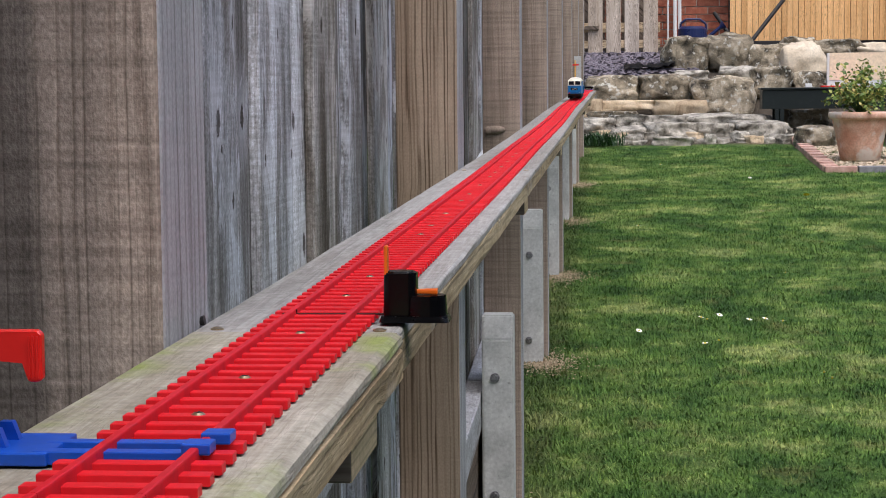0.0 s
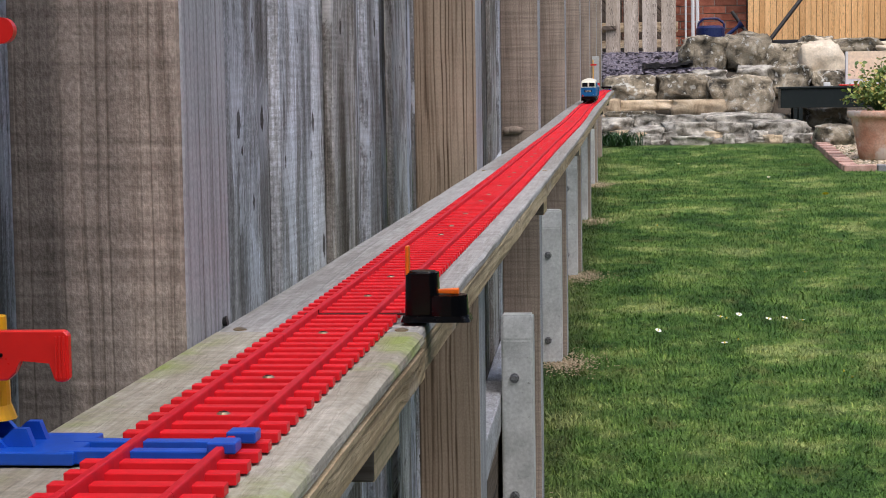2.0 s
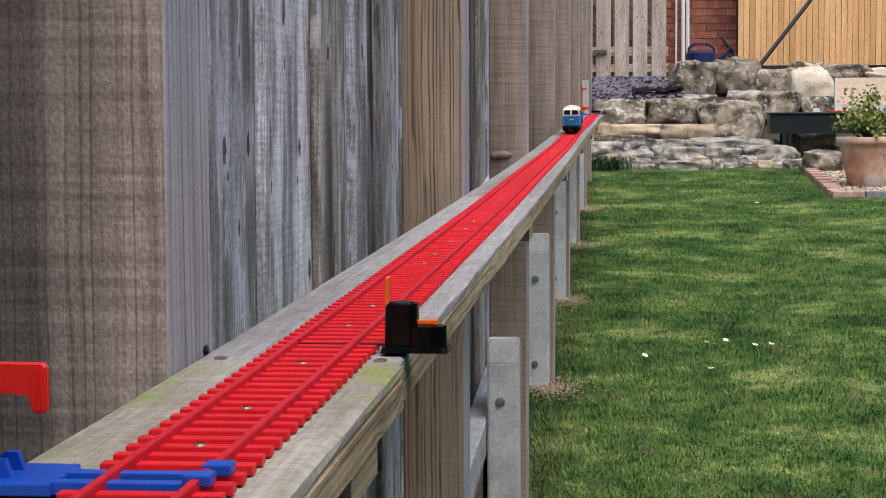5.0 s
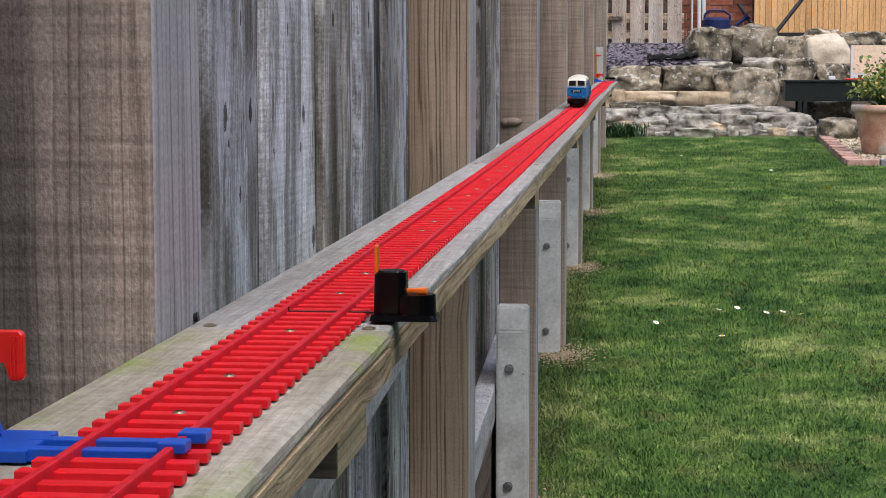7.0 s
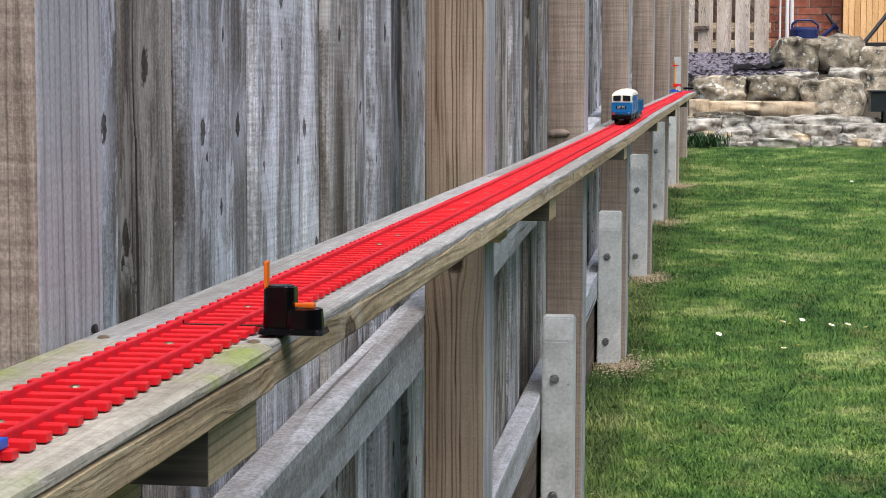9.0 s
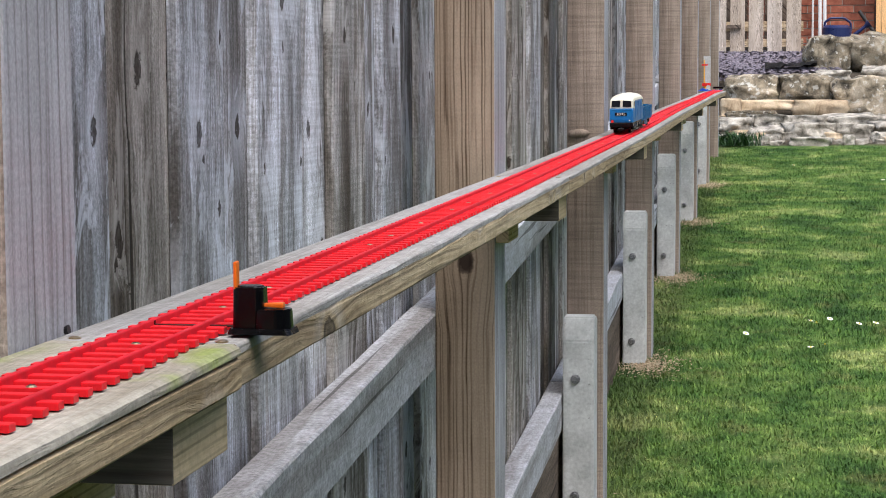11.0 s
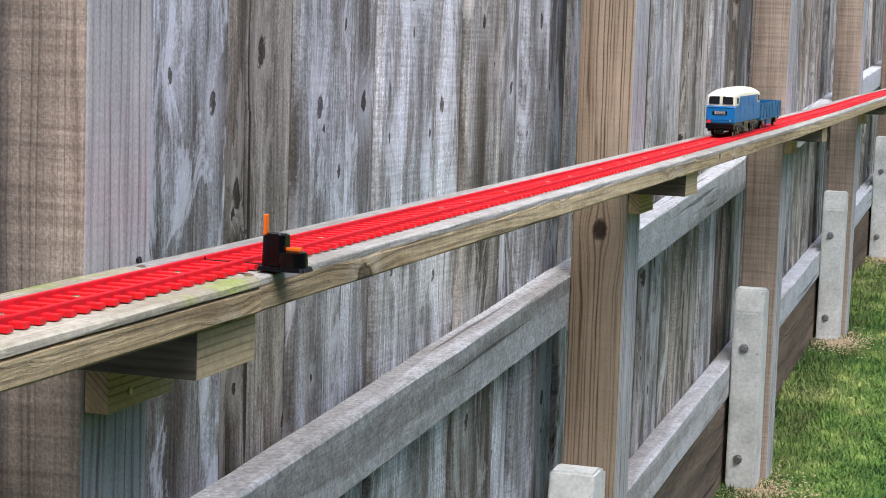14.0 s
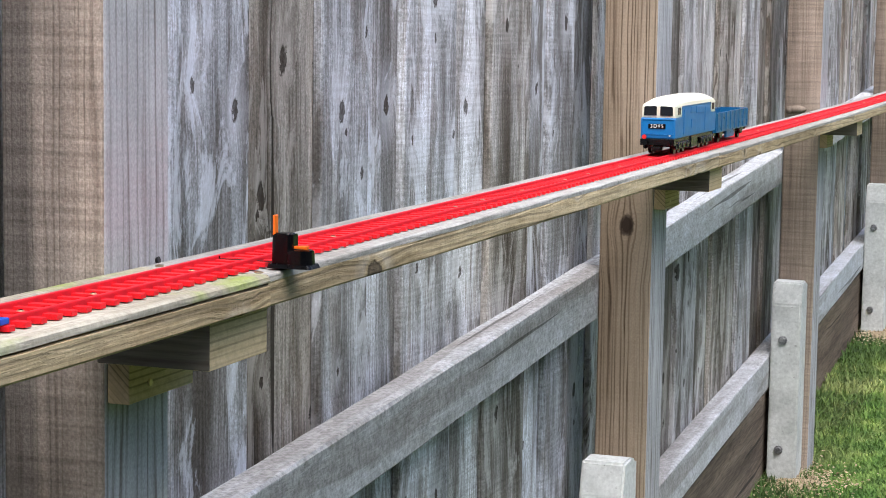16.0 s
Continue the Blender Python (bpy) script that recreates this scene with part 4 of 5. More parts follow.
def build_shelf_fixings():
    bm = bmesh.new()
    add_cyl(bm, (0, 0, -0.002), (0, 0, 0.0006), 0.0025, 0.0038, 14)
    add_cyl(bm, (0, 0, 0.0006), (0, 0, 0.0014), 0.0036, 0.0016, 14)
    me = finish(bm, "shelf_screw", M_BRASS)
    for x, y in ((0.0135, -0.016), (0.1015, -0.020), (0.013, 1.70), (0.100, 1.69), (0.013, 3.33)):
        ob = new("shelf_screw", me)
        ob.location = (x, y, shelf_z(y))
        tagged(ob, "brass screw head sunk in the shelf plank", "screw", "screws in the shelf")
    bm = bmesh.new()
    add_cyl(bm, (0, 0, 0), (0.003, 0, 0.0005), 0.0022, 0.003, 10)
    ob = part("nail", bm, M_STRUT, at=(-0.0005, 0.004, 1.006))
    tagged(ob, "rusty dark nail head in the fence post", "nail")


TRACK_X = 0.0668
PITCH, PER = 0.0186, 20
SECTION = PITCH * PER


def track_x(y):
    return TRACK_X - 0.002 * min(max(y, 0), 2) / 2 + 0.0022 * math.sin(y * 1.9) * min(max(y - 1, 0), 1)


def sleeper_mesh(count):
    bm = bmesh.new()
    for i in range(count):
        y = i * PITCH
        add_box(bm, -0.0288, 0.0288, y - 0.0037, y + 0.0037, 0.0002, 0.0040, 0.0004)
    return bm


def build_track():
    def section(joined):
        th = empty("track_section", "red plastic toy railway track section on the shelf", "toy track", "toy track sections end to end")
        for s in (-1, 1):
            bm = bmesh.new()
            x = s * 0.0167
            out = [(x - 0.0018, 0.0002), (x + 0.0018, 0.0002), (x + 0.0017, 0.0062), (x + 0.0015, 0.0069), (x + 0.0010, 0.0072),
                   (x - 0.0010, 0.0072), (x - 0.0015, 0.0069), (x - 0.0017, 0.0062)]
            add_prism(bm, [(u, v) for u, v in out], 1, 0.0002, SECTION - 0.0002)
            part("rail", bm, M_RAIL_RED, th, "dull red running rail")
        if joined:
            ob = part("sleepers", sleeper_mesh(PER), M_RED, th, at=(0, PITCH / 2, 0))
            ob["kind"] = "stuff"
        else:
            me = finish(sleeper_mesh(1), "sleeper", M_RED)
            for i in range(PER):
                ob = new("sleeper", me)
                ob.parent, ob.location = th, (0, PITCH / 2 + i * PITCH, 0)
        return th

    protos = {}
    y, i = -1.21, 0
    while y + SECTION < 10.43:
        near = -0.6 < y < 4.4
        rise = math.degrees(math.atan2(shelf_z(y + SECTION) - shelf_z(y), SECTION))
        yaw = -math.degrees(math.atan2(track_x(y + SECTION) - track_x(y), SECTION))
        m = pose(track_x(y), y, shelf_z(y) + 0.0006, rx=rise, rz=yaw)
        if near not in protos:
            protos[near] = section(not near)
            protos[near].matrix_basis = m
        else:
            copy_thing(protos[near], m)
        y += SECTION
        i += 1
    # brass fixing screws down the middle of the track
    spots = [-0.318, -0.23, -0.086, 0.083, 0.182, 0.505, 0.601, 0.747, 0.93, 1.036, 1.20, 1.39, 1.495, 1.64, 1.80, 1.97, 2.08, 2.27, 2.42, 2.60, 2.73, 2.98, 3.2, 3.45, 3.8, 4.1, 4.5]
    th = None
    for k, y in enumerate(spots):
        y += 0.024 * (y + 1.03)
        yy = -1.21 + PITCH / 2 + round((y + 1.21 - PITCH / 2) / PITCH) * PITCH
        m = pose(track_x(yy), yy, shelf_z(yy) + 0.0040, rz=k * 50)
        if th is None:
            th = empty("screw", "small brass screw fixing the toy track down", "screw", "screws along the track")
            bm = bmesh.new()
            add_cyl(bm, (0, 0, -0.003), (0, 0, 0.0004), 0.0014, 0.0031, 14)
            add_cyl(bm, (0, 0, 0.0004), (0, 0, 0.0014), 0.0031, 0.0018, 14)
            part("screw_head", bm, M_BRASS, th)
            bm = bmesh.new()
            add_box(bm, -0.0016, 0.0016, -0.0003, 0.0003, 0.0008, 0.0016)
            add_box(bm, -0.0003, 0.0003, -0.0016, 0.0016, 0.0008, 0.00165)
            part("cross_slot", bm, M_BLACK, th)
            th.matrix_basis = m
        else:
            copy_thing(th, m)
    # buffer at the far end
    ye = 10.40
    b = empty("buffer_stop", "small black plastic buffer stop at the track's end", "buffer stop", at=(track_x(ye), ye, shelf_z(ye)))
    box_part("beam", (-0.03, 0.03, -0.006, 0.006, 0.0130, 0.0250), M_BLACK, b)
    for s in (-1, 1):
        box_part("upright", (s * 0.017 - 0.004, s * 0.017 + 0.004, -0.006, 0.03, 0.0079, 0.0128), M_BLACK, b)


def build_lever_box():
    z = shelf_z(0) + 0.0005 - 0.0042
    th = empty("point_lever_box", "black plastic toy point lever with orange handles beside the track", "toy switch", at=(0, 0.010, z))

    def rounded(x0, x1, y0, y1, z0, z1, r):
        bm = bmesh.new()
        out = []
        for cx, cy, a0 in ((x1 - r, y1 - r, 0), (x0 + r, y1 - r, 90), (x0 + r, y0 + r, 180), (x1 - r, y0 + r, 270)):
            for k in range(9):
                a = radians(a0 + 11.25 * k)
                out.append((cx + r * math.cos(a), cy + r * math.sin(a)))
        add_prism(bm, out, 2, z0, z1)
        cx, cy = (x0 + x1) / 2, (y0 + y1) / 2
        for v in bm.verts:
            if v.co.z > (z0 + z1) / 2:
                v.co.x, v.co.y = cx + (v.co.x - cx) * 0.94, cy + (v.co.y - cy) * 0.94
        top = [e for e in bm.edges if all(abs(v.co.z - z1) < 1e-6 for v in e.verts)]
        bmesh.ops.bevel(bm, geom=top, offset=0.0009, segments=2, affect="EDGES")
        return bm
    part("flange", rounded(0.0985, 0.1365, -0.012, 0.012, 0.0055, 0.0088, 0.004), M_BLACK, th, smooth=False)
    part("tall_housing", rounded(0.1003, 0.1190, -0.0070, 0.0100, 0.0086, 0.0318, 0.0045), M_BLACK, th)
    part("housing_lid", rounded(0.1025, 0.1170, -0.0050, 0.0085, 0.0316, 0.0326, 0.0040), M_BLACK, th)
    part("low_housing", rounded(0.1130, 0.1350, -0.0110, 0.0090, 0.0086, 0.0198, 0.0085), M_BLACK, th)
    bm = bmesh.new()
    add_box(bm, 0.1005, 0.1115, 0.0, 0.009, 0.0040, 0.0056)
    part("foot", bm, M_BLACK, th)
    bm = bmesh.new()
    vs = add_box(bm, 0.1008, 0.1028, -0.0035, 0.0035, 0.028, 0.0465, 0.0007)
    part("point_indicator", bm, M_ORANGE, th, "upright orange plastic blade")
    bm = bmesh.new()
    vs = add_box(bm, 0.1170, 0.1298, -0.0016, 0.0016, 0.0204, 0.0226, 0.0005)
    for v in vs:
        k = max(0.0, (v.co.x - 0.1235) / 0.0063)
        v.co.y, v.co.z = v.co.y * (1 + 1.1 * k), 0.0215 + (v.co.z - 0.0215) * (1 + 0.55 * k)
    part("lever", bm, M_ORANGE, th, "short orange plastic switching lever")
    bm = bmesh.new()
    add_box(bm, 0.044, 0.100, 0.0012, 0.0038, 0.0082, 0.0092)
    rod = part("push_rod", bm, M_ROD, th, "thin dark brown rod lying across the track")
    bm = bmesh.new()
    add_cyl(bm, (0.0500, 0.0025, 0.0090), (0.0500, 0.0025, 0.0112), 0.0022, seg=10)
    part("pin", bm, M_BLACK, rod)


def build_signal(at, arm_red):
    z = at[2]
    th = empty("toy_signal", "yellow and red plastic toy semaphore signal on a blue base", "toy signal", "toy signals beside the track", at=at)
    base = None
    bm = bmesh.new()
    add_box(bm, -0.045, 0.036, -0.020, 0.019, 0.0004, 0.0050, 0.0006)
    base = part("base", bm, M_BLUE, th)
    for y0, y1 in ((-0.0175, -0.0105), (0.0005, 0.0075)):
        bm = bmesh.new()
        add_box(bm, 0.030, 0.086, y0, y1, 0.0005, 0.0052, 0.0004)
        part("tongue", bm, M_BLUE, base)
    bm = bmesh.new()
    add_box(bm, 0.0825, 0.0925, -0.019, -0.008, 0.0045, 0.0085, 0.0006)
    add_box(bm, 0.0850, 0.0955, 0.001, 0.012, 0.0045, 0.0085, 0.0006)
    part("clip", bm, M_BLUE, base)
    for y0 in (-0.012, 0.008):
        bm = bmesh.new()
        add_prism(bm, [(-0.030, 0.0048), (0.010, 0.0048), (-0.001, 0.0165), (-0.018, 0.0165)], 1, y0, y0 + 0.003)
        part("fin", bm, M_BLUE, base)
    bm = bmesh.new()
    add_prism(bm, [(0.004, 0.0048), (0.019, 0.0048), (0.0165, 0.0115), (0.0120, 0.0115), (0.006, 0.0065)], 1, -0.010, -0.006)
    add_prism(bm, [(0.004, 0.0048), (0.019, 0.0048), (0.0165, 0.0115), (0.0120, 0.0115), (0.006, 0.0065)], 1, 0.005, 0.009)
    part("lug", bm, M_BLUE, base)
    bm = bmesh.new()
    add_cyl(bm, (0.0, 0, 0.0135), (0.0, 0, 0.0185), 0.0098, 0.0080, 20)
    add_cyl(bm, (0.0, 0, 0.0180), (0.0, 0, 0.0500), 0.0078, 0.0070, 20)
    add_cyl(bm, (-0.0040, 0, 0.0495), (-0.0040, 0, 0.178), 0.0036, 0.0032, 20)
    part("mast", bm, M_YELLOW, th, "tapered yellow mast", smooth=False)
    # lower arm with a hooked end
    bm = bmesh.new()
    add_prism(bm, [(-0.0145, 0.0465), (0.0320, 0.0465), (0.0335, 0.0450), (0.0335, 0.0295), (0.0320, 0.0285), (0.0290, 0.0285), (0.0280, 0.0295), (0.0270, 0.0355), (0.0160, 0.0365),
                   (0.0143, 0.0315), (0.0115, 0.0290), (-0.0125, 0.0290), (-0.0145, 0.0360), (-0.0150, 0.0365)], 1, -0.0135, -0.0095)
    bmesh.ops.bevel(bm, geom=bm.edges[:], offset=0.0005, segments=1, affect="EDGES")
    arm = part("lower_arm", bm, arm_red, th, "red hooked arm")
    bm = bmesh.new()
    add_cyl(bm, (0.0095, -0.0134, 0.0380), (0.0095, -0.0142, 0.0380), 0.0007, seg=10)
    part("pivot_hole", bm, M_BLACK, arm)
    bm = bmesh.new()
    for k in range(3):
        add_box(bm, 0.0288 + 0.0014 * k, 0.0294 + 0.0014 * k, -0.0141, -0.0134, 0.0300, 0.0445)
    part("grip_ribs", bm, arm_red, arm)
    bm = bmesh.new()
    out = [(-0.018, 0.1455)] + [(0.0128 + 0.0045 * math.cos(radians(a)), 0.150 + 0.0045 * math.sin(radians(a))) for a in range(-90, 91, 18)] + [(-0.018, 0.1545)]
    add_prism(bm, out, 1, -0.0125, -0.0085)
    part("upper_arm", bm, arm_red, th, "red rounded arm")
    return th


# ---- the toy train ----
def train_part(name, bm, material, parent, label="", smooth=False):
    return part(name, bm, material, parent, label, smooth)


def loco_section(w, z_side, z_top):
    """Half-round roof section: points from left eave over the ridge to right eave."""
    pts = []
    for k in range(13):
        a = math.pi - math.pi * k / 12
        pts.append((w * math.cos(a) * (1 - 0.0 * k), z_side + (z_top - z_side) * math.sin(a) ** 0.8))
    return pts


def wheelset(parent, y, r, name="wheel"):
    for s in (-1, 1):
        bm = bmesh.new()
        add_cyl(bm, (s * 0.0145, y, r), (s * 0.0195, y, r), r, seg=20)
        add_cyl(bm, (s * 0.0195, y, r), (s * 0.0215, y, r), r * 0.55, r * 0.3, seg=14)
        part(name, bm, M_BLACK, parent)


def build_loco():
    th = empty("toy_locomotive", "blue and cream plastic toy diesel locomotive on red track", "toy train", "the toy train")
    L, w = 0.31, 0.0265
    # blue body: lower sides full length, higher between the cabs
    bm = bmesh.new()
    add_prism(bm, [(0.000, 0.024), (L, 0.024), (L, 0.055), (L - 0.001, 0.056), (L - 0.045, 0.056), (L - 0.045, 0.0725), (0.048, 0.0725), (0.048, 0.056), (0.003, 0.056), (-0.0005, 0.052)], 0, -w, w)
    bmesh.ops.bevel(bm, geom=[e for e in bm.edges], offset=0.0012, segments=2, affect="EDGES")
    body = train_part("body", bm, M_LOCO_BLUE, th, "bright blue body")
    # ends of the cab and roof in cream
    bm = bmesh.new()
    rows = []
    for y, top, half, lo in ((0.003, 0.0735, w - 0.0012, 0.0555), (0.006, 0.078, w - 0.0008, 0.0555), (0.014, 0.081, w, 0.0555), (0.046, 0.0862, w, 0.0555), (0.0465, 0.0862, w, 0.0722),
                             (0.09, 0.0875, w, 0.0722), (0.155, 0.0880, w, 0.0722), (0.22, 0.0875, w, 0.0722), (L - 0.0435, 0.0862, w, 0.0722), (L - 0.043, 0.0862, w, 0.0555),
                             (L - 0.012, 0.081, w, 0.0555), (L - 0.005, 0.078, w - 0.0008, 0.0555), (L - 0.002, 0.0735, w - 0.0012, 0.0555)):
        side = 0.0722
        prof = [(-half, lo)] + loco_section(half, side, max(top, side + 0.001)) + [(half, lo)]
        rows.append([bm.verts.new((x, y, z)) for x, z in prof])
    for a, b in zip(rows, rows[1:]):
        for k in range(len(a) - 1):
            bm.faces.new((a[k], a[k + 1], b[k + 1], b[k]))
    bm.faces.new(rows[0])
    bm.faces.new(rows[-1][::-1])
    train_part("roof", bm, M_CREAM, th, "cream cab ends and domed roof")
    for s in (-1, 1):
        # windscreens, front and rear, and the cab side windows
        for yy in (0.0022, L - 0.0012):
            bm = bmesh.new()
            add_prism(bm, [(s * 0.0028, 0.0588), (s * 0.0222, 0.0588), (s * 0.0218, 0.0715), (s * 0.0195, 0.0725), (s * 0.0040, 0.0730), (s * 0.0028, 0.0720)], 1, yy - 0.0010, yy + 0.0008)
            part("windscreen", bm, M_GLASS_DARK, th, "dark windscreen pane")
        for ya in (0.016, L - 0.036):
            bm = bmesh.new()
            add_box(bm, min(s * (w - 0.001), s * (w + 0.0006)), max(s * (w - 0.001), s * (w + 0.0006)), ya, ya + 0.020, 0.0595, 0.0705, 0.0004)
            part("cab_side_window", bm, M_GLASS_DARK, th)
        for ya, yb, za, zb in ((0.060, 0.085, 0.028, 0.066), (0.110, 0.135, 0.060, 0.069), (0.150, 0.20, 0.058, 0.069), (0.115, 0.155, 0.036, 0.050), (0.220, 0.246, 0.028, 0.066)):
            bm = bmesh.new()
            add_box(bm, min(s * w, s * (w + 0.0007)), max(s * w, s * (w + 0.0007)), ya, yb, za, zb, 0.0003)
            part("side_panel", bm, M_LOCO_BLUE, body)
    # nose details
    bm = bmesh.new()
    add_box(bm, -0.0245, 0.0245, -0.0014, 0.0006, 0.0300, 0.0310)
    add_box(bm, -0.0245, 0.0245, -0.0014, 0.0006, 0.0525, 0.0535)
    add_box(bm, -0.0245, -0.0235, -0.0014, 0.0006, 0.0312, 0.0523)
    add_box(bm, 0.0235, 0.0245, -0.0014, 0.0006, 0.0312, 0.0523)
    part("nose_rib", bm, M_LOCO_BLUE, body)
    bm = bmesh.new()
    add_cyl(bm, (0.0185, -0.0012, 0.0290), (0.0185, 0.001, 0.0290), 0.0013, 0.0016, 12)
    part("nose_lamp", bm, M_WHITE, body, "small pale nose lamp")
    bm = bmesh.new()
    add_box(bm, -0.0145, 0.0120, -0.0016, 0.0004, 0.0390, 0.0462, 0.0003)
    plate = part("headcode_panel", bm, M_BLACK, th, "black panel with white code 3D95")
    cu = bpy.data.curves.new("headcode", "FONT")
    cu.body, cu.size, cu.align_x, cu.align_y, cu.extrude = "3D95", 0.0078, "CENTER", "CENTER", 0.0002
    cu.space_character = 1.25
    cu.materials.append(M_WHITE)
    txt = new("headcode_text", cu)
    txt.parent = plate
    txt.matrix_basis = pose(-0.0012, -0.0018, 0.0426, rx=90)
    bm = bmesh.new()
    add_cyl(bm, (-0.0205, -0.0030, 0.0265), (-0.0205, 0.002, 0.0265), 0.0032, 0.0036, 12)
    part("red_lamp", bm, M_RED_BRIGHT, th, "small red lamp")
    bm = bmesh.new()
    add_box(bm, -0.026, 0.026, -0.004, 0.012, 0.0135, 0.0236, 0.001)
    part("buffer_beam", bm, M_BLACK, th)
    for s in (-1, 1):
        bm = bmesh.new()
        add_cyl(bm, (s * 0.0175, -0.009, 0.0175), (s * 0.0175, -0.003, 0.0175), 0.004, seg=12)
        part("buffer", bm, M_BLACK, th)
    bm = bmesh.new()
    add_box(bm, -0.007, 0.007, -0.012, 0.004, 0.006, 0.012, 0.001)
    part("coupling", bm, M_BLACK, th)
    bm = bmesh.new()
    add_box(bm, -0.0225, 0.0225, 0.012, L - 0.004, 0.0170, 0.0238, 0.001)
    part("underframe", bm, M_BLACK, th)
    bm = bmesh.new()
    add_box(bm, -0.0245, 0.0245, 0.128, 0.178, 0.004, 0.0236, 0.002)
    part("fuel_tank", bm, M_BLACK, th)
    for yc in (0.062, 0.245):
        for s in (-1, 1):
            bm = bmesh.new()
            add_box(bm, min(s * 0.0218, s * 0.0256), max(s * 0.0218, s * 0.0256), yc - 0.047, yc + 0.047, 0.0075, 0.0175, 0.0012)
            for k in (-0.030, 0.0, 0.030):
                add_cyl(bm, (s * 0.0254, yc + k, 0.0120), (s * 0.0275, yc + k, 0.0120), 0.0058, 0.0046, 12)
                add_cyl(bm, (s * 0.0254, yc + k + 0.0155, 0.0150), (s * 0.0270, yc + k + 0.0155, 0.0150), 0.0034, 0.0026, 10)
            part("bogie_frame", bm, M_BLACK, th)
        for k in (-0.031, 0.0, 0.031):
            wheelset(th, yc + k, 0.0112)
    return th


def build_wagon():
    th = empty("toy_wagon", "dark blue plastic open toy wagon behind the locomotive", "toy wagon", "the toy train")
    L, w, z0, z1 = 0.285, 0.0255, 0.0185, 0.0515
    bm = bmesh.new()
    add_box(bm, -w, w, 0, L, z0, z0 + 0.003)
    part("floor", bm, M_WAGON, th)
    for s in (-1, 1):
        bm = bmesh.new()
        add_box(bm, min(s * w, s * (w - 0.0022)), max(s * w, s * (w - 0.0022)), 0.0, L, z0 + 0.003, z1, 0.0005)
        side = part("side_wall", bm, M_WAGON, th)
        for k in range(8):
            y = 0.004 + k * (L - 0.011) / 7
            bm = bmesh.new()
            add_box(bm, min(s * w, s * (w + 0.0014)), max(s * w, s * (w + 0.0014)), y, y + 0.0034, z0 + 0.002, z1 - 0.001)
            part("rib", bm, M_WAGON, side)
    for y in (0.0, L - 0.0022):
        bm = bmesh.new()
        add_box(bm, -w + 0.0022, w - 0.0022, y, y + 0.0022, z0 + 0.003, z1)
        part("end_wall", bm, M_WAGON, th)
    bm = bmesh.new()
    add_box(bm, -0.020, 0.020, 0.003, L - 0.003, 0.0125, 0.0183, 0.0008)
    part("underframe", bm, M_BLACK, th)
    for s in (-1, 1):
        bm = bmesh.new()
        add_box(bm, min(s * 0.019, s * 0.0235), max(s * 0.019, s * 0.0235), L * 0.36, L * 0.60, 0.0060, 0.0180, 0.0008)
        part("brake_box", bm, M_WAGON, th)
    for yc in (0.05, L - 0.05):
        for s in (-1, 1):
            bm = bmesh.new()
            add_prism(bm, [(yc - 0.018, 0.0180), (yc + 0.018, 0.0180), (yc + 0.007, 0.0075), (yc - 0.007, 0.0075)], 0, min(s * 0.0215, s * 0.0240), max(s * 0.0215, s * 0.0240))
            part("axle_guard", bm, M_BLACK, th)
        wheelset(th, yc, 0.0112)
    for y, d in ((0.0, -1), (L, 1)):
        for s in (-1, 1):
            bm = bmesh.new()
            add_cyl(bm, (s * 0.0175, y, 0.0160), (s * 0.0175, y + d * 0.008, 0.0160), 0.0042, seg=12)
            part("buffer", bm, M_BLACK, th)
    bm = bmesh.new()
    add_box(bm, -0.005, 0.005, -0.018, 0.004, 0.008, 0.0125, 0.001)
    part("coupling", bm, M_BLACK, th)
    return th


# ---- far end of the garden ----
def stone(name, x0, x1, y0, depth, z0, z1, material, seed, label, category, group, square=0.55, rough=0.10, turn=0.0, tilt=0.0):
    """A rounded, uneven block of stone between the given faces."""
    bm = bmesh.new()
    bmesh.ops.create_cube(bm, size=2.0)
    bmesh.ops.subdivide_edges(bm, edges=bm.edges[:], cuts=7, use_grid_fill=True)
    hx, hy, hz = (x1 - x0) / 2, depth / 2, (z1 - z0) / 2
    s = seed * 9.17
    for v in bm.verts:
        p = v.co.copy()
        q = p.normalized() * 1.12
        p = p * square + q * (1 - square)
        n = noise.noise_vector((p.x * 1.3 + s, p.y * 1.3, p.z * 1.3)) * rough * 1.8 + noise.noise_vector((p.x * 4 + s, p.y * 4, p.z * 4)) * rough * 0.5
        p = p + n
        v.co = (p.x * hx, p.y * hy, p.z * hz)
    ob = part(name, bm, material, smooth=False, at=((x0 + x1) / 2, y0 + depth / 2, (z0 + z1) / 2))
    for f in ob.data.polygons:
        f.use_smooth = True
    ob.rotation_euler = (tilt, -tilt * 0.6, turn)
    return tagged(ob, label, category, group)


